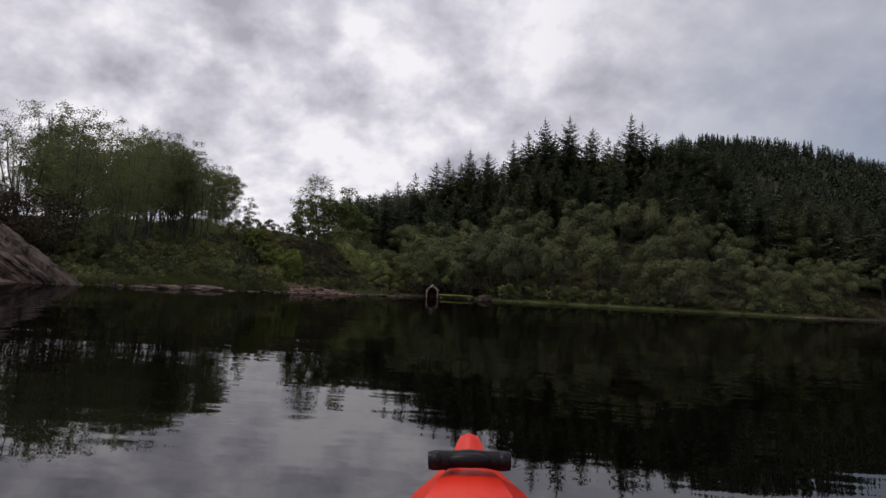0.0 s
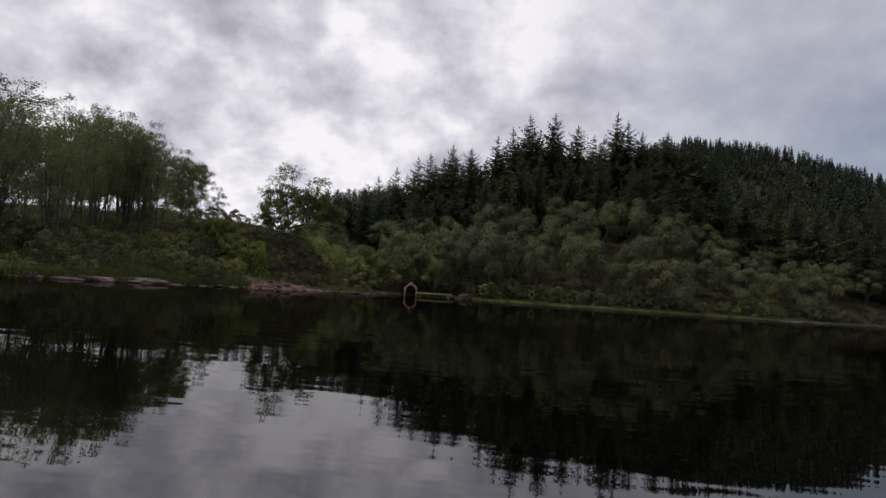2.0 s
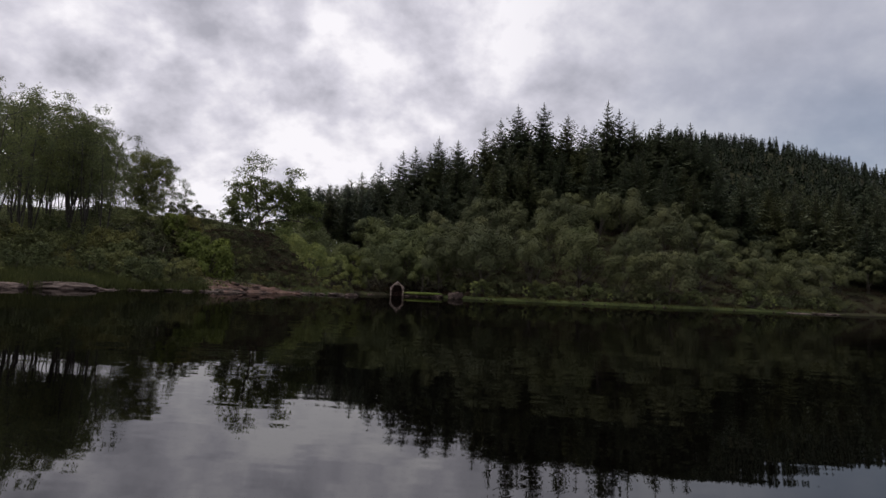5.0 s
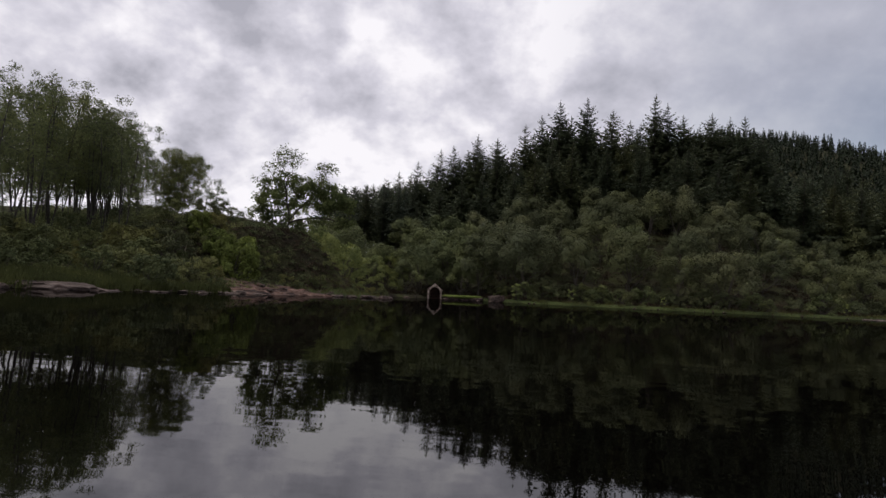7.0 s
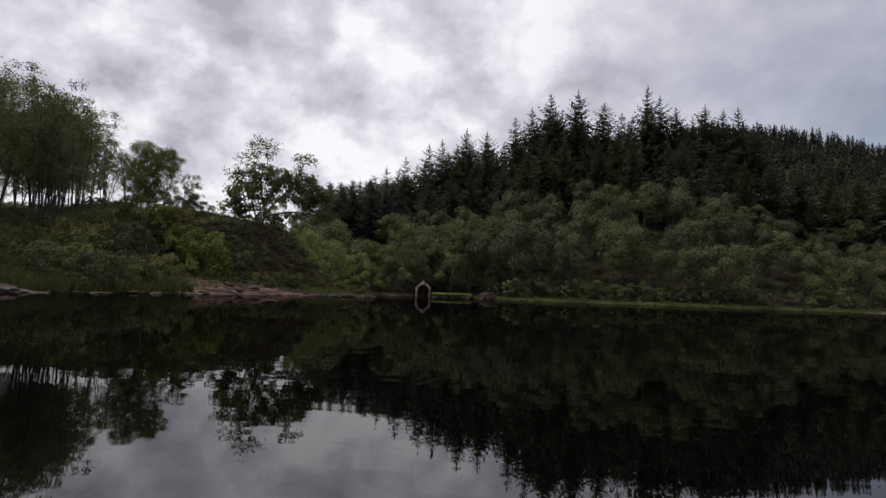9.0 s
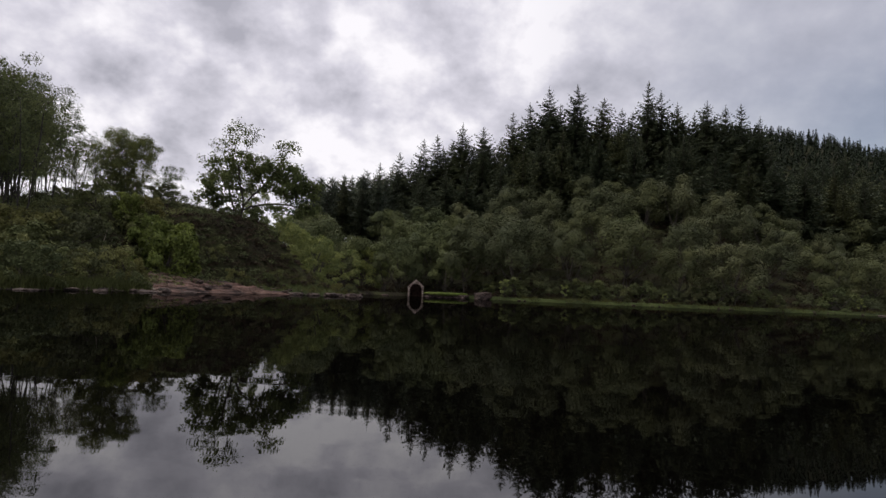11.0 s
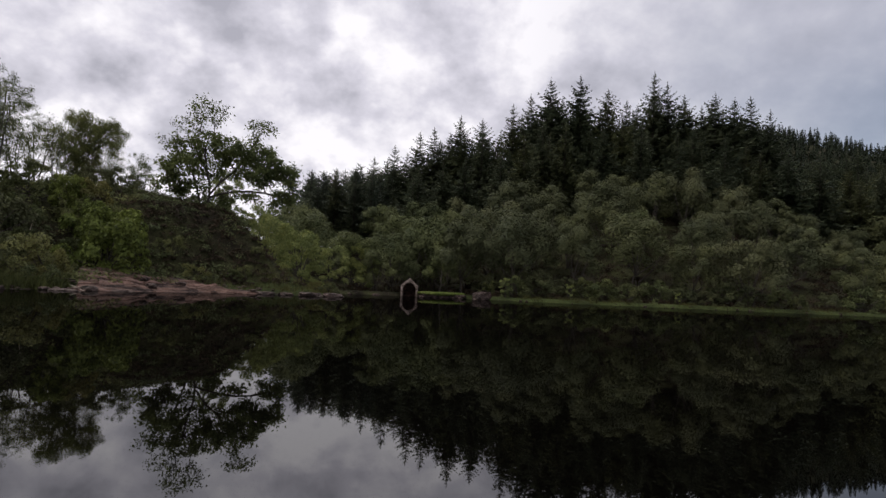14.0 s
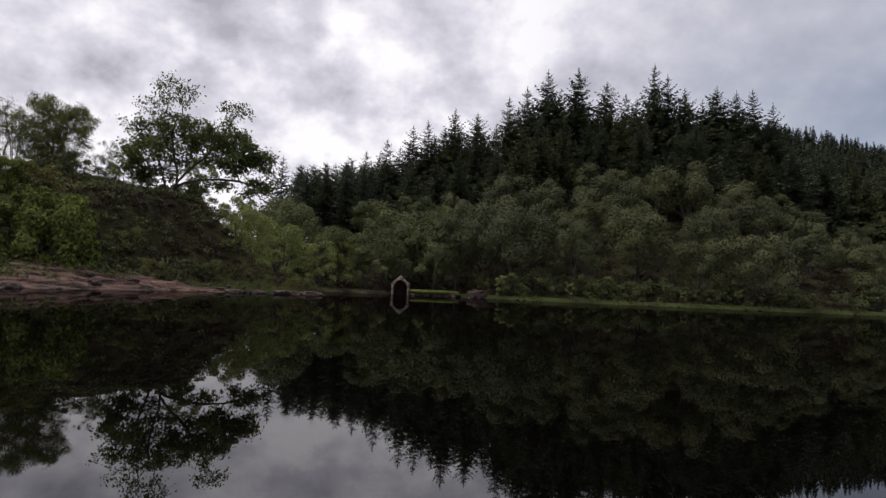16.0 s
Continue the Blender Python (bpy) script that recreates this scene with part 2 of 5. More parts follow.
FOREST_FLOOR = material("forest_floor", floor_paint((0.022, 0.018, 0.012), (0.035, 0.035, 0.016), (0.05, 0.055, 0.02)), 0.95, 0.1)
TURF = material("turf", floor_paint((0.025, 0.03, 0.011), (0.042, 0.054, 0.017), (0.065, 0.078, 0.026)), 0.95, 0.1)
SHINGLE = material("shore_shingle", floor_paint((0.035, 0.028, 0.022), (0.07, 0.052, 0.042), (0.12, 0.09, 0.074)), 0.85, 0.2)
MOSS = material("moss", floor_paint((0.05, 0.07, 0.015), (0.085, 0.11, 0.026), (0.13, 0.15, 0.045)), 0.95, 0.1)


def water_paint(n, l, b):
    n.remove(b)
    b = n.new("ShaderNodeBsdfGlossy")
    b.inputs["Roughness"].default_value = 0.01
    b.inputs["Color"].default_value = (1, 1, 1, 1)
    peat = n.new("ShaderNodeBsdfDiffuse")
    peat.inputs["Color"].default_value = (0.0012, 0.001, 0.0008, 1)
    fr = n.new("ShaderNodeFresnel")
    fr.inputs["IOR"].default_value = 1.333
    gloss = n.new("ShaderNodeMath")
    gloss.operation = "MULTIPLY_ADD"
    gloss.inputs[1].default_value, gloss.inputs[2].default_value = 0.28, 0.155
    l.new(fr.outputs[0], gloss.inputs[0])
    both = n.new("ShaderNodeMixShader")
    l.new(gloss.outputs[0], both.inputs[0])
    l.new(peat.outputs[0], both.inputs[1])
    l.new(b.outputs[0], both.inputs[2])
    l.new(both.outputs[0], n["Material Output"].inputs[0])
    g = n.new("ShaderNodeNewGeometry")
    fine = noise_node(n, l, 1.3, 1.5, 0.45, g.outputs["Position"], (0.8, 1.7, 1, 0, 0, 12))
    swell = noise_node(n, l, 0.33, 2, 0.5, g.outputs["Position"], (0.7, 1.4, 1, 0, 0, -14))
    calm = noise_node(n, l, 0.06, 3, 0.5, g.outputs["Position"])
    f = n.new("ShaderNodeMath")
    f.operation = "MULTIPLY"
    l.new(fine.outputs[0], f.inputs[0])
    cr = n.new("ShaderNodeMapRange")
    cr.inputs[1].default_value, cr.inputs[2].default_value, cr.inputs[3].default_value, cr.inputs[4].default_value = 0.35, 0.7, 0.15, 1.0
    l.new(calm.outputs[0], cr.inputs[0])
    l.new(cr.outputs[0], f.inputs[1])
    # short crests that the paddling raises on the open water
    chop = noise_node(n, l, 4.2, 2, 0.5, g.outputs["Position"], (0.42, 1.15, 1, 0, 0, 6))
    cw = n.new("ShaderNodeMath")
    cw.operation = "MULTIPLY_ADD"
    cw.inputs[1].default_value = 0.26
    l.new(chop.outputs[0], cw.inputs[0])
    l.new(f.outputs[0], cw.inputs[2])
    f = cw
    s = n.new("ShaderNodeMath")
    s.operation = "MULTIPLY_ADD"
    s.inputs[1].default_value = 2.2
    l.new(swell.outputs[0], s.inputs[0])
    l.new(f.outputs[0], s.inputs[2])
    lee = n.new("ShaderNodeSeparateXYZ")
    l.new(g.outputs["Position"], lee.inputs[0])
    lr = n.new("ShaderNodeMapRange")
    lr.inputs[1].default_value, lr.inputs[2].default_value, lr.inputs[3].default_value, lr.inputs[4].default_value = 0, 25, 1.15, 0.08
    l.new(lee.outputs[1], lr.inputs[0])
    h = n.new("ShaderNodeMath")
    h.operation = "MULTIPLY"
    l.new(s.outputs[0], h.inputs[0])
    l.new(lr.outputs[0], h.inputs[1])
    bump_node(n, l, b, h.outputs[0], 1.0, 0.007)


WATER = material("loch_water", water_paint, 0.0, 0.5)


def plastic_paint(base, streak):
    def paint(n, l, b):
        tc = n.new("ShaderNodeTexCoord")
        t = noise_node(n, l, 9, 5, 0.6, tc.outputs["Object"])
        s = noise_node(n, l, 60, 4, 0.6, tc.outputs["Object"], (1, 0.08, 1))
        c = ramp_node(n, l, t.outputs[0], [(0.3, base), (0.7, streak)]).outputs[0]
        l.new(c, b.inputs["Base Color"])
        rr = n.new("ShaderNodeMapRange")
        rr.inputs[3].default_value, rr.inputs[4].default_value = 0.3, 0.5
        l.new(s.outputs[0], rr.inputs[0])
        l.new(rr.outputs[0], b.inputs["Roughness"])
        bump_node(n, l, b, s.outputs[0], 0.08, 0.002)
    return paint


KAYAK_RED = material("orange_red_plastic", plastic_paint((0.56, 0.02, 0.009), (0.64, 0.034, 0.016)), 0.4, 0.18)
RUBBER = material("black_rubber", plastic_paint((0.005, 0.0045, 0.006), (0.011, 0.0098, 0.0125)), 0.6, 0.16)
WEBBING = material("black_webbing", plastic_paint((0.012, 0.012, 0.013), (0.03, 0.03, 0.032)), 0.8, 0.2)

# ---------------------------------------------------------------- building blocks


def mesh_of(name, verts, faces, mat, smooth=False):
    me = bpy.data.meshes.new(name)
    me.from_pydata(np.asarray(verts, float).tolist(), [], faces.tolist() if isinstance(faces, np.ndarray) else faces)
    for m in (mat if isinstance(mat, (list, tuple)) else [mat]):
        me.materials.append(m)
    if smooth:
        me.shade_smooth()
    me.update()
    return me


def part(name, mesh, parent, label=""):
    ob = new(name, mesh)
    ob.parent = parent
    return tagged(ob, label)


def thing(name, label, category, group="", kind=""):
    return tagged(new(name), label, category, group, kind)


def join(pieces):
    """One (verts, faces) out of many."""
    vs, fs, n = [], [], 0
    for v, f in pieces:
        vs.append(np.asarray(v, float))
        fs += [tuple(int(i) + n for i in q) for q in f]
        n += len(v)
    return np.concatenate(vs), fs


def smooth01(a, b, x):
    t = np.clip((x - a) / (b - a), 0, 1)
    return t * t * (3 - 2 * t)


def unit(v):
    return v / np.maximum(np.linalg.norm(v, axis=-1, keepdims=True), 1e-9)


def leaves(centres, normals, size, r, aspect=0.55, jitter=0.6, whole=False):
    """Small pointed leaf blades, one at each centre; whole: full diamonds for the nearest bushes."""
    k = len(centres)
    nrm = unit(normals + r.normal(0, jitter, (k, 3)))
    a = unit(np.cross(nrm, r.normal(0, 1, (k, 3))))
    b = np.cross(nrm, a)
    s = (size * r.uniform(0.6, 1.35, k))[:, None]
    bend = nrm * s * 0.18
    if whole:
        v = np.stack([centres - a * s, centres + b * s * aspect + bend, centres + a * s, centres - b * s * aspect + bend], 1).reshape(-1, 3)
        i = np.arange(k)[:, None] * 4
        return v, np.concatenate([i + [0, 1, 2], i + [0, 2, 3]], 0)
    v = np.stack([centres - a * s - b * s * aspect, centres - a * s * 0.6 + b * s * aspect + bend, centres + a * s * 1.1], 1).reshape(-1, 3)
    return v, np.arange(3 * k).reshape(-1, 3)


def tube(path, radii, sides=6):
    """A tapered tube along a path, with its end closed."""
    p = np.asarray(path, float)
    d = unit(np.gradient(p, axis=0))
    ref = np.where(np.abs(d[:, 2:3]) > 0.9, np.array([[1.0, 0, 0]]), np.array([[0, 0, 1.0]]))
    a = unit(np.cross(d, ref))
    b = np.cross(d, a)
    an = np.linspace(0, 2 * math.pi, sides, endpoint=False)
    ring = p[:, None] + np.asarray(radii)[:, None, None] * (a[:, None] * np.cos(an)[None, :, None] + b[:, None] * np.sin(an)[None, :, None])
    v = ring.reshape(-1, 3)
    f = []
    for i in range(len(p) - 1):
        for j in range(sides):
            q = (j + 1) % sides
            f.append((i * sides + j, i * sides + q, (i + 1) * sides + q, (i + 1) * sides + j))
    f.append(tuple(range((len(p) - 1) * sides, len(p) * sides)))
    return v, f


def box(x0, x1, y0, y1, z0, z1):
    v = [(x, y, z) for x in (x0, x1) for y in (y0, y1) for z in (z0, z1)]
    return np.array(v, float), [(0, 1, 3, 2), (4, 6, 7, 5), (0, 4, 5, 1), (2, 3, 7, 6), (0, 2, 6, 4), (1, 5, 7, 3)]


def fbm(p, scale, octaves=4):
    return np.array([noise.fractal(Vector(q) * scale, 1.0, 2.0, octaves) for q in p])


def boulder(sx, sy, sz, seed, cuts=3, rough=0.25, flat=0.0, layers=0.0):
    """An uneven stone; layers steps it like split schist."""
    bm = bmesh.new()
    bmesh.ops.create_icosphere(bm, subdivisions=cuts, radius=1)
    v = np.array([q.co for q in bm.verts])
    f = [tuple(i.index for i in q.verts) for q in bm.faces]
    bm.free()
    off = np.array([seed * 3.7, seed * 1.3, seed * 0.7])
    d = fbm(v + off, 0.9, 4) * rough + np.abs(fbm(v + off, 2.3, 3)) * rough * 0.6
    v = v * (1 + d)[:, None]
    v[:, 2] = np.where(v[:, 2] > 1 - flat, 1 - flat + (v[:, 2] - 1 + flat) * 0.25, v[:, 2])
    if layers:
        st = np.floor(v[:, 2] / layers + 0.6 * fbm(v + off, 0.7, 2)) * layers
        v[:, 2] = 0.45 * v[:, 2] + 0.55 * st
    return v * [sx, sy, sz], f


# ---------------------------------------------------------------- land
# the loch's edge, counter-clockwise round the water
SHORE = np.array([
    (-60, -120), (-34, -20), (-25, 8), (-20, 18), (-16.6, 25), (-15.2, 27.5), (-13.6, 31.5), (-12.7, 35), (-12.0, 40), (-11.0, 45.5),
    (-10.2, 50), (-8.3, 52.3), (-4.1, 54.5), (-4.7, 56), (-7.5, 60), (-10, 68), (-9.5, 77), (-6, 82.3), (-3.4, 83.4), (-3.4, 88),
    (-1.6, 88), (-1.6, 83.6), (3.6, 83), (6.5, 79.5), (14, 78.2), (30, 77.6), (44, 78.2), (49.5, 79.2), (52.4, 80), (52, 84),
    (66, 92), (95, 100), (150, 96), (230, 60), (240, -140),
])


def shore_distance(x, y):
    """Metres from the loch's edge, positive on land."""
    p = np.stack([np.ravel(x), np.ravel(y)], 1)
    best = np.full(len(p), 1e9)
    inside = np.zeros(len(p), bool)
    for a, b in zip(SHORE, np.roll(SHORE, -1, 0)):
        ab, ap = b - a, p - a
        t = np.clip((ap @ ab) / (ab @ ab), 0, 1)
        best = np.minimum(best, np.hypot(*(ap - t[:, None] * ab).T))
        cross = ((a[1] > p[:, 1]) != (b[1] > p[:, 1]))
        with np.errstate(divide="ignore", invalid="ignore"):
            xx = a[0] + (p[:, 1] - a[1]) * ab[0] / ab[1]
        inside ^= cross & (p[:, 0] < xx)
    return np.where(inside, -best, best)


def wave(x, y, s, k):
    return np.sin(x * s + 1.7 * k) * np.cos(y * s * 0.83 + 2.3 * k) + 0.5 * np.sin((x + y) * s * 1.9 + k)


def ground_z(x, y):
    """Height of the ground: bed, left bank with its knoll, the wooded hill."""
    x, y = np.ravel(np.asarray(x, float)), np.ravel(np.asarray(y, float))
    d = shore_distance(x, y)
    lake = np.maximum(-0.35 * np.maximum(-d, 0), -6) - 0.12 * smooth01(0, 0.6, -d)
    # left bank
    crest = np.interp(y, [0, 22, 30, 38, 44, 50, 56, 66, 90], [1.2, 1.5, 1.2, 1.4, 2.2, 4.0, 4.95, 5.1, 4.0])
    foot, top = np.interp(y, [30, 44, 49, 54], [1.6, 3.0, 3.2, 1.6]), np.interp(y, [30, 44, 49, 54], [7.0, 9.5, 9.5, 6.2])
    left = 0.5 * smooth01(0, 2.6, d) + (crest - 0.5) * smooth01(0, 1, (d - foot) / (top - foot)) + np.interp(y, [30, 50, 60], [0.11, 0.11, 0.18]) * np.clip(d - 6, 0, 14) - smooth01(10, 18, d) * np.interp(y, [40, 50, 56, 61, 66], [0, 1.2, 1.8, 1.0, 0.1]) - smooth01(18, 32, d) * np.interp(y, [36, 46, 62, 70], [1.0, 3.0, 3.0, 0])
    # wooded hill across the inlet
    rise = np.interp(x, [-90, -40, -20, -8, 4, 20, 40, 80], [0.12, 0.13, 0.17, 0.25, 0.35, 0.43, 0.44, 0.42])
    hill = 0.35 * smooth01(0, 0.8, d) + rise * np.clip(d - 3.5, 0, 48) + 0.10 * np.clip(d - 51, 0, 60) * smooth01(10, 60, x)
    hill = hill + 119 * np.exp(-(np.maximum(np.abs(x - 235) - 25, 0) / np.where(x < 235, 85, 205)) ** 2 - ((y - 540) / 190) ** 2)
    w = smooth01(62, 76, y + 0.25 * x)
    land = left * (1 - w) + hill * w
    land = land + smooth01(3, 12, d) * (0.18 * wave(x, y, 0.35, 1) + 0.3 * wave(x, y, 0.09, 2))
    far = np.minimum(0.12 * np.maximum(d, 0), 26)
    back = smooth01(5, -25, y)
    land = land * (1 - back) + far * back
    return np.where(d < 0, lake, land)


def build_ground():
    k = 210
    u = np.linspace(-1, 1, k)
    gx = -2 + 12 * np.sinh(5.0 * u)
    gy = 58 + 14 * np.sinh(5.0 * u)
    X, Y = np.meshgrid(gx, gy)
    Z = ground_z(X, Y)
    near = np.exp(-((X.ravel() + 5) / 40) ** 2 - ((Y.ravel() - 55) / 45) ** 2)
    d = shore_distance(X, Y)
    Z = Z + near * np.where(d > 0.3, 0.06, 0) * wave(X.ravel(), Y.ravel(), 2.3, 3)
    v = np.stack([X.ravel(), Y.ravel(), Z], 1)
    i = (np.arange(k - 1)[:, None] * k + np.arange(k - 1)[None, :]).ravel()
    f = np.stack([i, i + 1, i + k + 1, i + k], 1)
    me = mesh_of("ground", v, f, [FOREST_FLOOR, TURF, SHINGLE], True)
    c = v[f].mean(1)
    dc = d[f].mean(1)
    idx = np.zeros(len(f), int)
    idx[(dc > -3) & (dc < 7) & (c[:, 1] < 62)] = 1
    idx[(dc < 1.8) & (c[:, 1] > 70) & (c[:, 0] > 3) & (c[:, 0] < 53)] = 1
    idx[(dc > 2.2) & (c[:, 1] > 48.5) & (c[:, 1] < 66) & (c[:, 0] > -17.5)] = 0
    idx[(dc < 0.45) & (c[:, 1] < 60)] = 2
    idx[(dc < 5) & (c[:, 1] < 27.5)] = 2
    me.polygons.foreach_set("material_index", idx)
    me.update()
    return tagged(new("ground", me), "wooded banks and hills of turf, heath and forest floor", "ground", kind="structure")


def build_water():
    gx = -2 + 12 * np.sinh(5.0 * np.linspace(-1, 1, 40))
    gy = 58 + 14 * np.sinh(5.0 * np.linspace(-1, 1, 40))
    X, Y = np.meshgrid(gx, gy)
    v = np.stack([X.ravel(), Y.ravel(), np.zeros(X.size)], 1)
    i = (np.arange(39)[:, None] * 40 + np.arange(39)[None, :]).ravel()
    f = np.stack([i, i + 1, i + 41, i + 40], 1)
    return tagged(new("water", mesh_of("water", v, f, WATER, True)), "dark still loch water with faint ripples", "water", kind="structure")


build_ground()
build_water()


def gz(x, y):
    return float(ground_z([x], [y])[0])


# ---------------------------------------------------------------- trees


def finish_tree(name, label, group, wood, crown, wood_mat, leaf_mat, category="tree"):
    root = thing(name, label, category, group)
    v, f = join(wood)
    part("trunk", mesh_of(name + "_trunk", v, f, wood_mat, True), root)
    v, f = crown
    part("crown", mesh_of(name + "_crown", v, f, leaf_mat), root)
    return root


def conifer(name, label, group, height, reach, seed, mat, ragged=0.25, bare=0.1, whorls=30, power=0.72):
    """Spruce or larch: a straight pole with whorls of drooping, feathered boughs."""
    r = np.random.default_rng(seed)
    lean = r.normal(0, 0.012, 2)
    zs = np.linspace(0, 1, 9)
    wood = [tube(np.stack([lean[0] * zs * height, lean[1] * zs * height, -0.4 + zs * (height + 0.4)], 1), (0.001 + 0.02 * (1 - zs)) * height * 0.55 + 0.01, 6)]
    tri_v, boughs = [], []
    for i in range(whorls):
        t = bare + (1 - bare) * (i / whorls) ** 0.9
        z = t * height
        L = reach * (1 - t) ** power * (0.35 + 0.65 * min(1, (t - bare) * 5 + 0.3)) + 0.05
        n = int(9.4 - 3 * t)
        a0 = r.uniform(0, 6.28)
        for j in range(n):
            an = a0 + j * 2 * math.pi / n + r.normal(0, 0.2)
            ln = L * r.uniform(1 - ragged * 1.6, 1 + ragged)
            pitch = -0.3 + 0.55 * t ** 2 + r.normal(0, 0.1)
            d = np.array([math.cos(an), math.sin(an), 0])
            side = np.array([-d[1], d[0], 0])
            base = np.array([lean[0] * z, lean[1] * z, z + r.normal(0, 0.12)])
            m = 5
            s = (np.arange(m) + 0.5) / m
            pts = base + d * (s * ln)[:, None] + np.array([0, 0, 1]) * (ln * (s * pitch + 0.28 * s ** 2.5))[:, None]
            w = ln * 0.34 * (1.05 - s) ** 0.7 + 0.05 + 0.05 * (1 - t)
            for k in range(m):
                for sg in (-1, 1):
                    tip = pts[k] + side * sg * w[k] * r.uniform(0.7, 1.15) + d * w[k] * 0.6 - np.array([0, 0, 1]) * w[k] * r.uniform(0.15, 0.55)
                    tri_v += [pts[k] - d * ln * 0.1, pts[k] + d * ln * 0.11, tip]
            end = base + d * ln * 1.06 + np.array([0, 0, ln * (pitch + 0.32)])
            tri_v += [pts[-1] + side * 0.06 * ln, pts[-1] - side * 0.06 * ln, end]
            # hanging twigs fill the bough from the side
            for k in range(1, m, 2):
                tri_v += [pts[k] - d * ln * 0.09, pts[k] + d * ln * 0.09, pts[k] - np.array([0, 0, 1]) * w[k] * r.uniform(0.5, 1.0)]
            boughs.append((base, pts[-1]))
    top = np.array([lean[0] * height, lean[1] * height, height])
    for j in range(7):
        an = r.uniform(0, 6.28)
        d = np.array([math.cos(an), math.sin(an), 0]) * 0.09
        zz = top - [0, 0, 0.2 * j]
        tri_v += [zz + [0, 0, 0.28], zz - d * 0.4, zz + d * (1 + 0.6 * j) + [0, 0, 0.1]]
    v = np.array(tri_v)
    f = np.arange(len(v)).reshape(-1, 3)
    wood += [tube([a, (a + b) / 2 + [0, 0, -0.03], b], [0.03, 0.02, 0.008], 3) for a, b in boughs[::7]]
    return finish_tree(name, label, group, wood, (v, f), BARK, mat)


def billow(name, label, group, height, width, seed, mat, leaf=0.16, count=2600, lobes=16, low=0.1, category="tree", whole=False, lump_size=0.175, under=0.25, tall=0.9, ruffle=0.55):
    """Broadleaf of billowing lobes on several stems, down to the ground where it stands at the water."""
    r = np.random.default_rng(seed)
    wood, cs, ns = [], [], []
    centres, radii = [], []
    for i in range(lobes):
        t = (i + 0.5) / lobes
        z = height * (low + (0.9 - low) * t ** 0.8)
        env = width * 0.5 * math.sqrt(max(0.05, 1 - ((z / height - 0.42) / 0.62) ** 2))
        an = i * 2.4 + r.normal(0, 0.4)
        rad = env * r.uniform(0.45, 1.0)
        rr = width * lump_size * r.uniform(0.74, 1.26)
        centres.append((math.cos(an) * rad, math.sin(an) * rad, z))
        radii.append(rr)
    centres, radii = np.array(centres), np.array(radii)
    per = (radii ** 2 / (radii ** 2).sum() * count).astype(int)
    mid = np.array([0, 0, height * 0.45])
    for c, rr, k in zip(centres, radii, per):
        # each lobe is a heap of smaller tufts on its upper and outer side
        out = unit(c - mid)
        tufts = 5 if rr < 1 else 6
        td = unit(r.normal(0, 1, (tufts, 3)) + out * 0.7 + [0, 0, 0.45])
        tc = c + td * rr * r.uniform(0.25, 0.62, (tufts, 1)) * [1, 1, tall]
        tr = rr * r.uniform(0.5, 0.82, tufts)
        which = r.integers(0, tufts, k)
        d = unit(r.normal(0, 1, (k, 3)) + td[which] * 0.35 + [0, 0, 0.4])
        d[:, 2] = np.where(d[:, 2] < -under, -d[:, 2], d[:, 2])
        shell = tr[which] * np.where(r.random(k) < 0.88, r.normal(1, 0.06, k), r.uniform(0.6, 1.3, k))
        p = tc[which] + d * shell[:, None] * [1, 1, tall]
        # loose sprays hang from the rims
        loose = r.random(k) < 0.1
        p[:, 2] -= loose * r.uniform(0, 0.6, k) * rr
        cs.append(p)
        ns.append(unit(d + 0.3 * td[which] + [0, 0, 0.15]))
    crown = leaves(np.concatenate(cs), np.concatenate(ns), leaf, r, 0.62, ruffle, whole)
    stems = 3 if height > 3 else 5
    for s in range(stems):
        an = s * 2 * math.pi / stems + r.uniform(0, 1)
        b = np.array([math.cos(an), math.sin(an), 0]) * width * 0.05
        tgt = centres[(s * 5 + 3) % lobes]
        mid = (b + tgt) / 2 + r.normal(0, 0.1, 3) * width * 0.15
        wood.append(tube([b - [0, 0, 0.4], b * 1.2 + [0, 0, height * 0.12], mid, tgt], np.array([1, 0.85, 0.6, 0.25]) * (0.012 * height + 0.02), 6))
    for c in centres[::2]:
        b = np.array([0, 0, height * 0.2])
        wood.append(tube([b, (b + c) / 2 + [0, 0, -0.1], c], np.array([0.6, 0.45, 0.15]) * (0.012 * height + 0.02), 4))
    return finish_tree(name, label, group, wood, crown, BARK, mat, category)


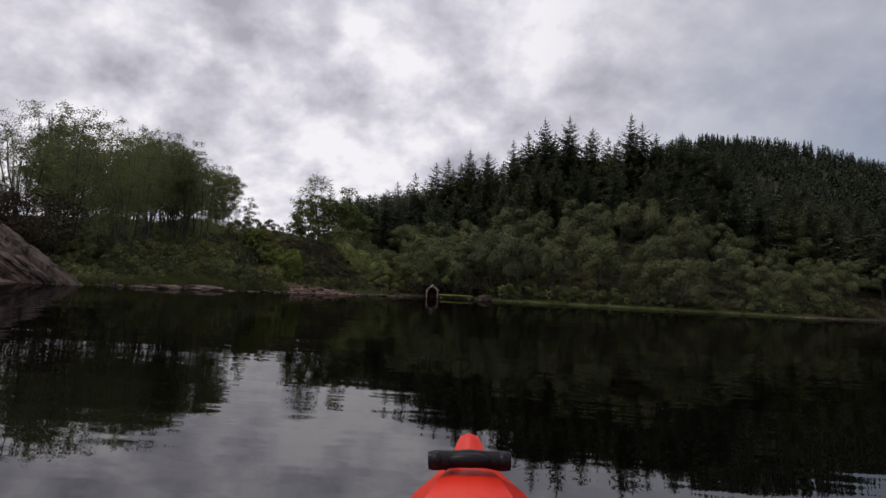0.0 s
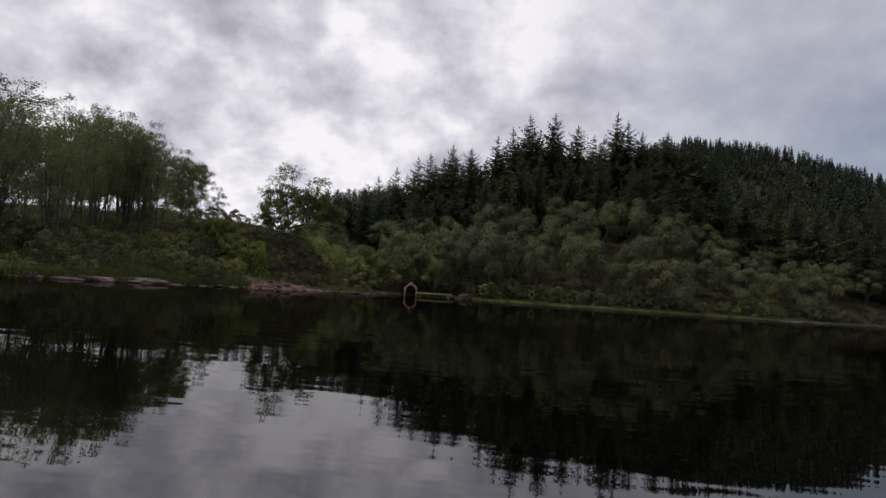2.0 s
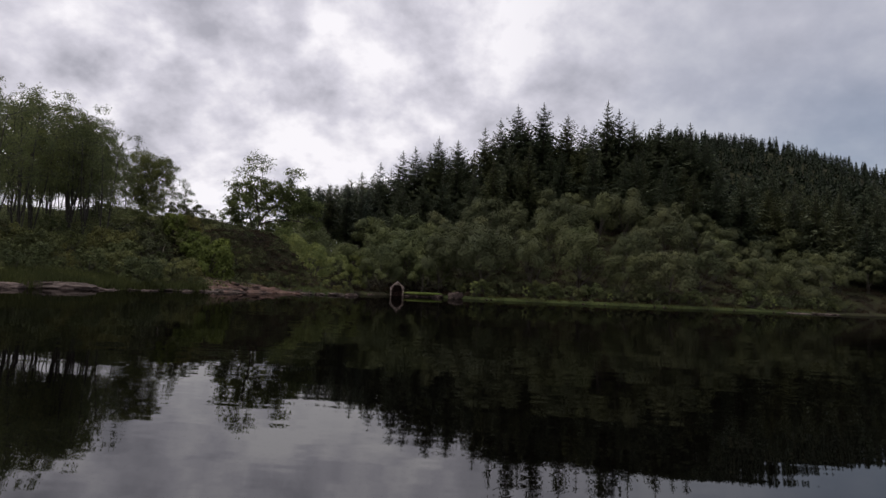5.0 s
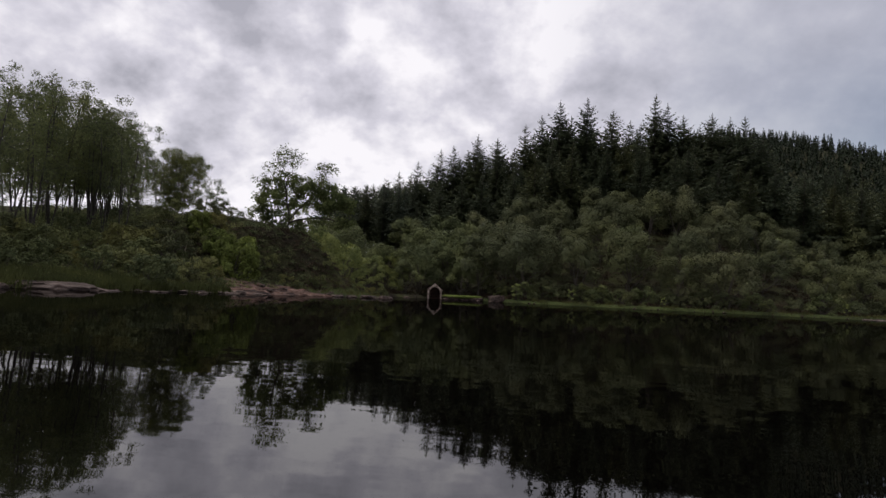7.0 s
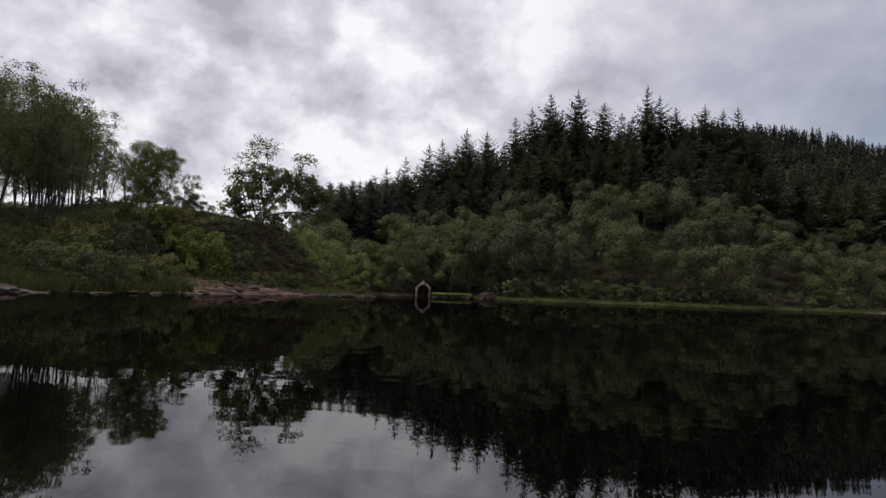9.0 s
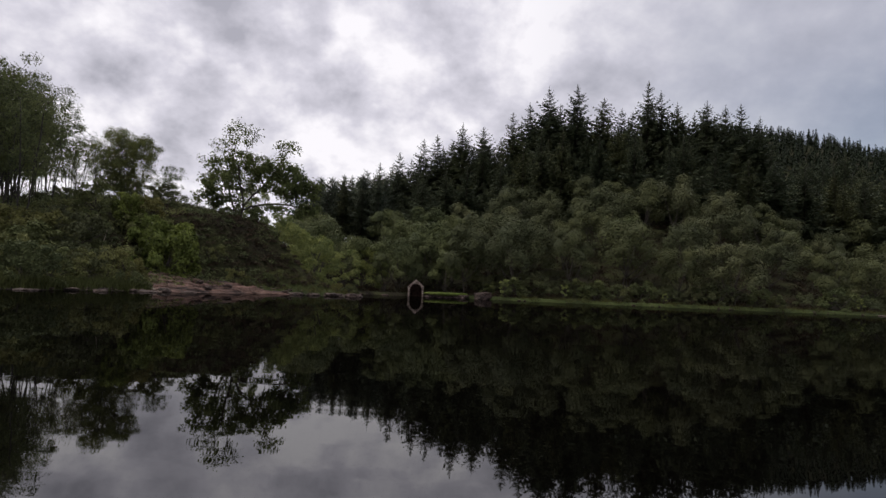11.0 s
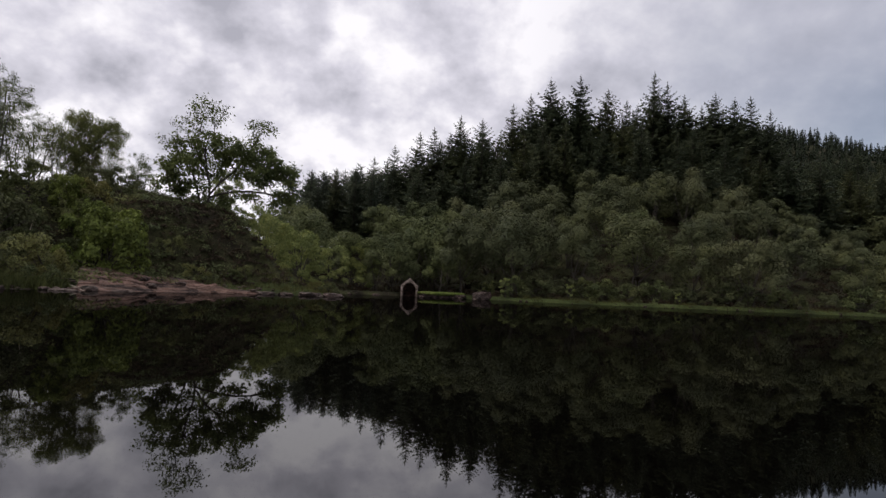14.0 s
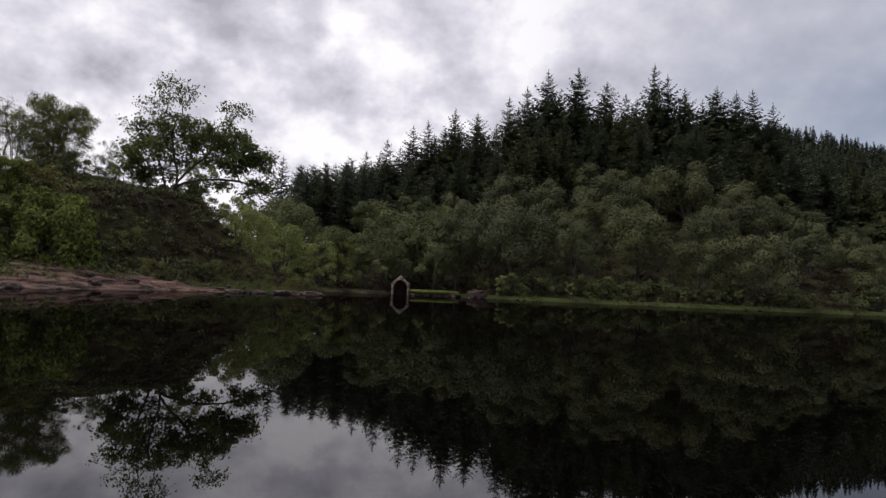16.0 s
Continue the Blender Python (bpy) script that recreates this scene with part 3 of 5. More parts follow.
def grown(stems, targets, r, tip, seg, sides=6, twig_sides=3, rise=0.9):
    """Limbs that fork from the stems towards every target, thickening by what they carry; returns tubes."""
    pts, par, chains = [], [], []
    for path in stems:
        ids = []
        for q in np.asarray(path, float):
            par.append(ids[-1] if ids else -1)
            pts.append(q)
            ids.append(len(pts) - 1)
        chains.append((ids, sides))
    P = np.array(pts + [[0, 0, 0]] * (len(targets) * 4))
    n = len(pts)
    near = np.min(np.linalg.norm(targets[:, None] - P[None, :n], axis=2), 1)
    for tg in targets[np.argsort(near)]:
        away = P[:n] - tg
        cost = np.linalg.norm(away, axis=1) + rise * np.maximum(away[:, 2], 0)
        i = int(np.argmin(cost))
        a, ln = P[i].copy(), float(np.linalg.norm(tg - P[i]))
        k = max(1, min(3, int(ln / seg)))
        ids = [i]
        for j in range(1, k + 1):
            t = j / k
            q = a + (tg - a) * t + (r.normal(0, 0.07, 3) * ln + [0, 0, 0.1 * ln]) * math.sin(math.pi * t)
            P[n] = tg if j == k else q
            par.append(ids[-1])
            ids.append(n)
            n += 1
        chains.append((ids, twig_sides))
    load = np.zeros(n)
    for i in range(n - 1, -1, -1):
        load[i] = max(load[i], tip ** 2.4)
        if par[i] >= 0:
            load[par[i]] += load[i]
    rad = load ** (1 / 2.4)
    tubes = []
    for ids, sd in chains:
        rr = rad[ids].copy()
        if sd == twig_sides:
            rr[0] = min(rr[0], rr[1] * 1.1)
        rr[-1] *= 0.6
        tubes.append(tube(P[ids], rr, sd if rr[0] < tip * 4 or sd > 4 else 5))
    return tubes


def birch(name, label, group, height, seed, stems=1, thick=1.0, dense=1.0, low=0.33, broad=0.19, clumps=17, spread=0.034):
    """Slender birch: bare stems below, above them soft clumps of small leaves on drooping twigs."""
    r = np.random.default_rng(seed)
    paths, targets = [], []
    for s in range(stems):
        an = s * 2 * math.pi / stems + r.uniform(0, 1.5)
        lean = np.array([math.cos(an), math.sin(an)]) * (0.04 + 0.09 * (stems > 1)) * r.uniform(0.5, 1.4)
        zs = np.linspace(0, 1, 10)
        wob = np.cumsum(r.normal(0, 0.02, (10, 2)), 0) * height * 0.25
        h = height * (r.uniform(0.86, 1.05) if s else 1.03)
        path = np.stack([lean[0] * zs * h + wob[:, 0], lean[1] * zs * h + wob[:, 1], zs * h - 0.3], 1)
        paths.append(path[:9])
        for c in range(clumps):
            t = low + (0.96 - low) * ((c + r.random()) / clumps) ** 0.8
            p = np.array([np.interp(t, zs, path[:, k]) for k in range(3)])
            an = r.uniform(0, 6.28)
            out = broad * height * math.sqrt(max(0.06, 1 - ((t - 0.62) / 0.45) ** 2)) * r.uniform(0.25, 1.05)
            c0 = p + [math.cos(an) * out, math.sin(an) * out, 0.02 * height]
            q = unit(r.normal(0, 1, (6, 3))) * r.random((6, 1)) ** 0.4
            targets.append(c0 + q * np.array([1.0, 1.0, 0.75]) * r.uniform(0.05, 0.095) * height)
    targets = np.concatenate(targets)
    wood = grown(paths, targets, r, 0.0088 * thick, 0.7, 6, 3, 0.35)
    k = (r.integers(12, 30, len(targets)) * dense).astype(int)
    who = np.repeat(np.arange(len(targets)), k)
    o = unit(r.normal(0, 1, (len(who), 3))) * r.random((len(who), 1)) ** 0.5 * np.array([1.0, 1.0, 0.8]) * spread * height
    o[:, 2] -= 0.03 * height * r.random(len(who)) ** 2
    crown = leaves(targets[who] + o, unit(o) + [0, 0, 0.5], 0.047, r, 0.6, 0.8)
    return finish_tree(name, label, group, wood, crown, BIRCH_BARK, BIRCH_LEAF)


def settle(proto, spots, seed, sink=0.15, lo=0.85, hi=1.15):
    """Copies of a thing at (x, y, scale), each turned its own way; the first built one takes the last spot."""
    r = random.Random(seed)
    for i, (x, y, s) in enumerate(spots):
        m = Matrix.LocRotScale((x, y, gz(x, y) - sink * s), Euler((0, 0, r.uniform(0, 6.28))), (s * r.uniform(lo, hi), s * r.uniform(lo, hi), s))
        if i < len(spots) - 1:
            copy_thing(proto, m)
        else:
            proto.matrix_basis = m


# skyline spruces over the shore wood: x, y, height of the tip above the loch
SKYLINE = [(-9.1, 128, 27.6), (-4.1, 127, 30.0), (-1.4, 129, 31.5), (3.1, 128, 33.6), (7.2, 129, 33.4), (12.9, 128, 36.2), (16.4, 129, 38.5), (19.6, 128, 41.2),
           (25.1, 128, 42.2), (30.2, 128, 39.9), (33.8, 129, 38.2), (38.4, 128, 43.3), (41.5, 128, 41.7), (44.6, 129, 39.7), (49.7, 128, 39.8), (53.8, 129, 39.4), (56.9, 128, 39.8), (60.5, 128, 37.3)]
spruces = [conifer("spruce", "tall dark green spruce on the wooded hill", "spruces on the hill", 17, 5.6 + 0.3 * k, 20 + k, SPRUCE_NEEDLE, 0.22 + 0.05 * k, 0.08 + 0.02 * k, 27 + k, 0.86) for k in range(5)]
spruce_spots = [[] for _ in spruces]
for k, (x, y, top) in enumerate(SKYLINE):
    spruce_spots[k % 5].append((x, y, (top - gz(x, y)) / 17.0))
r0 = random.Random(5)


def scatter(n, x0, x1, y0, y1, gap, inside, taken, seed):
    """Random spots at least gap apart that inside(x, y) allows."""
    rr = random.Random(seed)
    made = []
    for _ in range(n * 12):
        x, y = rr.uniform(x0, x1), rr.uniform(y0, y1)
        if len(made) >= n:
            break
        if inside(x, y) and all((x - a) ** 2 + (y - b) ** 2 > gap * gap for a, b in taken):
            made.append((x, y))
            taken.append((x, y))
    return made


taken = [(x, y) for x, y, _ in SKYLINE]
for i, (x, y) in enumerate(scatter(108, -14, 115, 106, 142, 3.5, lambda x, y: y > 112 - 0.02 * x and y < 150, taken, 3)):
    s = 0.72 + 0.3 * r0.random()
    spruce_spots[i % 5].append((x, y, s * (0.78 if x < 0 else 1)))
sx, st = [q[0] for q in SKYLINE], [q[2] for q in SKYLINE]
for i in range(38):
    x, y = -13 + 2.0 * i + r0.uniform(-0.5, 0.5), 131.5 + r0.uniform(-1.5, 2.5)
    top = float(np.interp(x, sx, st)) - r0.uniform(1.0, 3.6)
    spruce_spots[(i * 2) % 5].append((x, y, (top - gz(x, y)) / 17.0))
for k, p in enumerate(spruces):
    settle(p, spruce_spots[k], k)

# ---- broadleaf wood between the spruces and the water
willows = [billow("willow_tree", "rounded grey-green willow crowding the wooded shore", "shore trees", 8.6, 6.0 + 0.4 * k, 40 + k, WILLOW_LEAF, 0.115, 11000, 9 + k, 0.31, "tree", False, 0.24, 0.2, 1.05, 0.12) for k in range(4)]
alders = [billow("alder_tree", "fresh green alder with low hanging boughs", "shore trees", 7.6, 5.4 + 0.5 * k, 60 + k, ALDER_LEAF, 0.115, 8200, 10 + k, 0.27, "tree", False, 0.23, 0.2, 1.05, 0.16) for k in range(3)]
sallows = [billow("sallow_tree", "light green sallow bush beside the inlet", "inlet bushes", 7.0, 5.0 + 0.6 * k, 64 + k, SALLOW_LEAF, 0.11, 5600, 17 + k, 0.08, "tree", False, 0.16) for k in range(2)]
s_spots = [[], []]
w_spots, a_spots = [[] for _ in willows], [[] for _ in alders]
taken = []


def shore_wood(x, y):
    d = shore_distance([x], [y])[0]
    return d > 2.9 and y > 74 and not (-4.6 < x < -0.4 and y < 90) and not -0.222 * (y - 25.7) - 0.6 < x < -0.134 * (y - 25.7) + 2.2


spots = scatter(58, -13, 60, 80, 110, 4.9, shore_wood, taken, 8)
for i, (x, y) in enumerate(spots):
    d = shore_distance([x], [y])[0]
    s = (0.66 + 0.2 * min(1, d / 18)) * r0.uniform(0.84, 1.2) * (1.22 if x < 13 else 0.92 if x > 42 else 1.0)
    if x < 2 or (x > 40 and r0.random() < 0.2) or r0.random() < 0.13:
        a_spots[i % 3].append((x, y, s))
    else:
        w_spots[i % 4].append((x, y, s))
for i, (x, y) in enumerate(scatter(14, 60, 112, 92, 114, 5.8, shore_wood, taken, 9)):
    (w_spots[i % 4] if i % 3 else a_spots[i % 3]).append((x, y, r0.uniform(0.6, 1.0)))
for i, (x, y) in enumerate(scatter(13, -19, -9, 86, 114, 4.0, lambda x, y: not (-10.5 < x and y < 92) and not -0.222 * (y - 25.7) - 0.6 < x < -0.134 * (y - 25.7) + 2.2, taken, 10)):
    a_spots[i % 3].append((x, y, r0.uniform(0.75, 1.05)))
# low boughs and shrubs along the foot of the wood
foot = [billow("shore_shrub", "low leafy shrub overhanging the grassy far shore", "shore shrubs", 2.6, 3.4 + 0.4 * k, 180 + k, (ALDER_LEAF, WILLOW_LEAF)[k], 0.11, 2300, 12, 0.05, "bush", False, 0.17) for k in range(2)]
f_spots = [[], []]
for i, (x, y) in enumerate(scatter(44, 3, 66, 78, 96, 1.7, lambda x, y: 2.1 < shore_distance([x], [y])[0] < 5.5 and x > 5.6, [], 14)):
    f_spots[i % 2].append((x, y, r0.uniform(0.5, 0.95)))
for k, p in enumerate(foot):
    settle(p, f_spots[k], 75 + k, 0.25)
# pale saplings standing free at the water's edge
sapling = billow("shore_sapling", "pale yellow-green sapling on the grassy far shore", "shore shrubs", 2.3, 1.2, 186, SALLOW_LEAF, 0.09, 700, 8, 0.25, "bush", False, 0.16)
settle(sapling, [(13.6, 80.6, 0.8), (24.0, 79.6, 0.6), (45.0, 79.9, 0.7), (7.3, 81.2, 1.0)], 77, 0.2)
# bushes on the inlet's left side, behind the point
for i, (x, y, s) in enumerate([(-11.8, 63, 0.55), (-12.5, 68, 0.7), (-11.5, 73, 0.72), (-13.5, 78, 0.85), (-10.3, 81, 0.65), (-15.5, 74, 0.8), (-14.5, 63, 0.5), (-8.2, 86, 0.7), (-17.5, 83, 0.9)]):
    s_spots[i % 2].append((x, y, s))
a_spots[0] += [(-6.4, 85.6, 0.6), (0.8, 86.6, 0.62)]
a_spots[1] += [(-14.2, 106, 0.5), (-15.6, 110, 0.55), (-8.8, 86.4, 0.75), (-2.6, 91.5, 0.9)]
a_spots[2] += [(-5.0, 88.5, 0.8), (1.6, 89.5, 0.85)]
for k, p in enumerate(sallows):
    settle(p, s_spots[k], 70 + k)
for k, p in enumerate(willows):
    settle(p, w_spots[k], 30 + k)
for k, p in enumerate(alders):
    settle(p, a_spots[k], 50 + k)

# dark pines at the head of the inlet, and one larch beyond the knoll
pines = [conifer("pine", "dark pine in the clump at the head of the inlet", "pines behind the inlet", 13, 3.0, 80 + k, PINE_NEEDLE, 0.35, 0.28, 22, 0.5) for k in range(3)]
p_spots = [[], [], []]
for i, (x, y) in enumerate(scatter(52, -26, -8, 112, 142, 2.1, lambda x, y: x > 2.6 - 0.267 * (y - 25.7), [], 12)):
    p_spots[i % 3].append((x, y, r0.uniform(1.0, 1.14)))
for k, p in enumerate(pines):
    settle(p, p_spots[k], 90 + k)
larch = conifer("larch", "feathery grey-green larch beyond the knoll", "", 14, 4.0, 99, LARCH_NEEDLE, 0.3, 0.15, 22)
settle(larch, [(-28.5, 132, (24.4 - gz(-28.5, 132)) / 14)], 1)


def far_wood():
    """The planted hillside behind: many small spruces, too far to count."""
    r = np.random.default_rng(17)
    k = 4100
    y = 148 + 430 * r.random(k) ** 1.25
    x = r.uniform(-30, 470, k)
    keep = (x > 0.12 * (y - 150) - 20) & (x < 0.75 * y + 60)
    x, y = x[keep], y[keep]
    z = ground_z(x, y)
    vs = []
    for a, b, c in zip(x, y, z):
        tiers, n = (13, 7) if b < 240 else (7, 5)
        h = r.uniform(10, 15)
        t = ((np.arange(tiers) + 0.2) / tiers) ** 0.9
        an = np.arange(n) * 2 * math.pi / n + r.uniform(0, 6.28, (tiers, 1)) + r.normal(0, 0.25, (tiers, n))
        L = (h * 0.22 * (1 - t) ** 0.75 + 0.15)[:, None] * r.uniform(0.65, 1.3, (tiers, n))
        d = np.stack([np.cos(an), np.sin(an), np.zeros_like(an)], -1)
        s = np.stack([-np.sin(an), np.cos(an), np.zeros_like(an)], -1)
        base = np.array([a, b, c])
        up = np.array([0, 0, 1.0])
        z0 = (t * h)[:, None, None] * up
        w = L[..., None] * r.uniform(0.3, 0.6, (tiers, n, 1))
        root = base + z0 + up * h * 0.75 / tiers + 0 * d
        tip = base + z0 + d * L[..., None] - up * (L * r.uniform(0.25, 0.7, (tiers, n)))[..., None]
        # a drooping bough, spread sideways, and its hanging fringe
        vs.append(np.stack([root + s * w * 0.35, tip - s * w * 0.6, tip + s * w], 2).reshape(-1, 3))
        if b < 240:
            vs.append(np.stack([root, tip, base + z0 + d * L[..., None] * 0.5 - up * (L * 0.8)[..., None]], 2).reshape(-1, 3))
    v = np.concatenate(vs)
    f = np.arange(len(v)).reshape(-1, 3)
    return tagged(new("far_spruce_wood", mesh_of("far_spruce_wood", v, f, FAR_NEEDLE_SHADE)), "dense spruce plantation covering the hill, shade held in its dark colour", "forest", kind="stuff")


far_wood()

# ---- the left bank
birches = [birch("birch_tree", "slender birch with an airy crown on the bank", "birch grove", 8.0, 110 + k, 2 + k % 3, 1.0, 1.25) for k in range(5)]
b_spots = [[] for _ in birches]
taken = []
for i, (x, y) in enumerate(scatter(27, -42, -18.5, 32, 62, 1.8, lambda x, y: x < -17.5 - 0.12 * (y - 30) - (2.4 if 42 < y < 50 else 0) - (5 + 0.1 * (y - 50) if y > 50 else 0) and x > -24 - 0.45 * (y - 30) and (y < 50 or x < 1 - 0.76 * (y - 21.8)), taken, 21)):
    slope = 0.82 if 56 < y < 58.5 and x > -28 else 1.0
    b_spots[i % 5].append((x - 1.2 * (slope < 1), y, slope * r0.uniform(0.9, 1.1) * float(np.interp(y, [33, 38, 44, 50, 60, 66], [0.84, 0.95, 1.15, 1.16, 1.06, 0.98]))))
b_spots[1] += [(-20.6, 31, 0.92), (-22.4, 32.5, 0.86), (-31, 63, 1.05), (-36, 58, 1.15)]
b_spots[4] += [(-25.5, 52, 1.08), (-26.5, 57, 1.0)]
b_spots[2] += [(-35, 64, 1.1), (-32, 59, 1.05), (-29.5, 58, 1.0), (-24.0, 49, 1.05), (-27.5, 54.5, 1.06)]
b_spots[2] += [(-26.6, 37.9, (12.2 - gz(-26.6, 37.9)) / 8.0), (-27.8, 39.5, 1.1)]
b_spots[0] += [(-33, 70, 0.82), (-22.5, 50, 0.84), (-21.6, 46.6, 0.95)]
b_spots[3] += [(-19.8, 45.5, 0.93), (-24.4, 52.5, 0.8), (-37.4, 94.1, 1.5)]
b_spots[1] += [(-22.6, 48.4, 0.95), (-24, 50.6, 0.9)]
for k, p in enumerate(birches):
    settle(p, b_spots[k], 120 + k)

round_birch = birch("birch_tree", "broad rounded birch with many stems on the crest", "birch grove", 8.0, 131, 7, 0.8, 2.5, 0.22, 0.35, 34, 0.048)
settle(round_birch, [(-28.9, 70.0, (14.5 - gz(-28.9, 70.0)) / 8.2)], 2, 0.15, 1.0, 1.06)
thin_birch = birch("birch_tree", "thin sparsely leaved birch on the crest", "birch grove", 8.0, 133, 3, 0.8, 0.4)
settle(thin_birch, [(-23.8, 31.2, 0.9), (-25.6, 33.4, 1.0), (-30.2, 65.5, 0.58), (-28.8, 66, 0.7), (-26.8, 59.5, 0.7), (-31.5, 68, 0.75)], 4, 0.15, 1.1, 1.4)


slim_birch = birch("birch_tree", "young slim birch standing beside the oak on the crest", "birch grove", 8.0, 134, 2, 0.8, 2.2, 0.12, 0.14, 16, 0.04)
settle(slim_birch, [(-25.9, 72.0, (11.5 - gz(-25.9, 72.0)) / 8.2)], 5, 0.15, 1.0, 1.1)


def oak():
    """The old oak on the knoll: a short forked trunk, one long level limb, bare twigs at the very top."""
    r = np.random.default_rng(4)
    stems = [[(0, 0, -0.5), (0.02, 0, 0.2), (0.12, 0, 0.75), (0.1, 0.1, 1.5), (-0.15, 0.15, 2.4), (-0.3, 0.1, 3.4), (-0.1, 0, 4.3)],
             [(0.1, 0, 0.7), (0.6, -0.1, 0.95), (1.4, -0.2, 1.15), (2.3, -0.4, 1.25), (3.2, -0.7, 1.2), (4.0, -0.9, 1.0)],
             [(0.12, 0, 0.9), (0.7, 0.3, 1.7), (1.4, 0.4, 2.4), (2.0, 0.3, 3.2), (2.5, 0.2, 4.2), (2.9, 0.2, 4.9)],
             [(-0.35, 0.1, -0.4), (-0.4, 0.1, 0.6), (-0.75, 0.0, 1.7), (-1.2, -0.1, 2.7)]]
    # heaps of foliage: middle and half sizes, twigs, leaves to a twig
    heaps = [((-0.3, 0.2, 4.0), (1.1, 1.0, 0.5), 30, 18), ((-1.4, 0.2, 3.3), (0.9, 0.9, 0.7), 30, 24), ((0.9, -0.3, 3.6), (1.1, 1.0, 0.6), 36, 26), ((-1.5, -0.3, 2.2), (1.0, 1.0, 0.7), 34, 26),
             ((0.1, 0.6, 2.7), (1.1, 1.0, 0.8), 30, 22), ((1.8, 0.3, 2.9), (1.1, 1.0, 0.8), 40, 26), ((2.8, -0.3, 3.3), (0.9, 0.8, 0.6), 28, 24), ((-2.0, 0.2, 1.2), (0.9, 0.8, 0.5), 28, 22),
             ((2.9, -0.6, 2.1), (0.9, 0.9, 0.6), 32, 26), ((3.6, -0.9, 2.6), (0.8, 0.8, 0.7), 34, 22), ((4.4, -1.1, 2.3), (0.6, 0.6, 0.6), 24, 22), ((3.9, -0.8, 0.9), (0.8, 0.6, 0.4), 22, 16), ((4.5, -1.1, 0.9), (0.4, 0.4, 0.4), 10, 14),
             ((1.4, -0.4, -0.4), (0.7, 0.6, 0.5), 22, 20), ((0.9, 0.2, 0.6), (0.6, 0.7, 0.4), 16, 18), ((2.95, 0.2, 5.15), (0.8, 0.5, 0.35), 18, 11), ((2.4, 0.2, 4.2), (0.35, 0.4, 0.5), 12, 14), ((2.2, -0.4, 0.95), (0.9, 0.5, 0.2), 18, 12), ((-0.2, 0, 5.6), (1.1, 0.8, 0.8), 80, 4), ((-1.5, 0, 4.6), (0.7, 0.6, 0.5), 26, 4),
             ((-0.6, -0.3, 1.2), (0.8, 0.8, 0.4), 18, 16), ((-2.7, 0, 3.7), (0.35, 0.3, 0.3), 8, 2)]
    targets, per = [], []
    for c, size, n, k in heaps:
        d = unit(r.normal(0, 1, (n, 3))) * r.uniform(0.35, 1.0, (n, 1)) ** 0.5
        targets.append(np.array(c) + d * size)
        per += [k] * n
    targets = np.concatenate(targets)
    wood = grown(stems, targets, r, 0.0115, 0.55, 8, 4, 0.5)
    k = (np.array(per) * r.uniform(1.0, 2.7, len(per))).astype(int)
    who = np.repeat(np.arange(len(targets)), k)
    o = r.normal(0, 1, (len(who), 3)) * [0.2, 0.2, 0.14]
    crown = leaves(targets[who] + o, unit(o) + [0, 0, 0.6], 0.078, r, 0.62, 0.7, True)
    return finish_tree("oak_tree", "gnarled spreading oak with thin leaves on the knoll", "", wood, crown, BARK, OAK_LEAF)


o = oak()
o.matrix_basis = pose(-13.5, 57.4, gz(-13.5, 57.4) - 0.1, 0, 0, 25) @ Matrix.Diagonal((1.03, 1.03, 1.08, 1))

# bushes and saplings on the bank
big_bush = billow("leafy_bush", "large bright green leafy bush above the beach", "leafy bushes", 3.6, 4.6, 140, BUSH_LEAF, 0.1, 10000, 44, 0.03, "bush", True, 0.125, 0.3, 0.9, 0.4)
settle(big_bush, [(-16.0, 50.4, 0.56), (-17.4, 50.6, 0.5), (-14.2, 48.6, 0.93)], 3, 0.3, 0.78, 0.82)
bushes = [billow("bank_bush", "low rounded shrub on the grassy bank", "bank shrubs", 2.2, 2.9 + 0.3 * k, 150 + k, (ALDER_LEAF, BRACKEN, WILLOW_LEAF)[k], 0.075, 3800, 16, 0.05, "bush", False, 0.15) for k in range(3)]
bb = [[], [], []]
for i, (x, y, s) in enumerate([(-13.4, 37.4, 0.7), (-15.4, 39, 0.7), (-14.2, 41.5, 0.6), (-16.5, 34, 0.6), (-18, 36.5, 0.8), (-19.5, 32, 0.7), (-16.8, 42, 0.85), (-18.5, 44, 0.9),
                               (-17.5, 46, 0.9), (-19, 50, 0.8), (-16.8, 51.5, 0.7), (-17.5, 55, 0.6), (-10.2, 53.6, 0.3), (-9.6, 55.5, 0.3), (-20, 57, 0.6),
                               (-8.5, 57.5, 0.4), (-6.3, 56, 0.28), (-5.3, 55.3, 0.3), (-22.5, 33, 0.8), (-23.5, 29.5, 0.8), (-16.5, 61.5, 0.6), (-15.2, 60.5, 0.55), (-25, 30, 1.0), (-21.5, 38.5, 0.7), (-23.5, 46.5, 0.5), (-26.5, 49, 0.45), (-24.5, 53, 0.45), (-27, 57, 0.5), (-29, 62, 0.5)]):
    bb[i % 3].append((x, y, s))
for k, p in enumerate(bushes):
    settle(p, bb[k], 160 + k, 0.2)
shrubs = [billow("bank_shrub", "small leafy shrub growing on the bank", "bank shrubs", 1.7, 2.0 + 0.3 * k, 190 + k, (BRACKEN, ALDER_LEAF, ALDER_LEAF, BRACKEN)[k], 0.06, 1900, 11, 0.08, "bush", False, 0.15) for k in range(4)]
h_spots = [[], [], [], []]
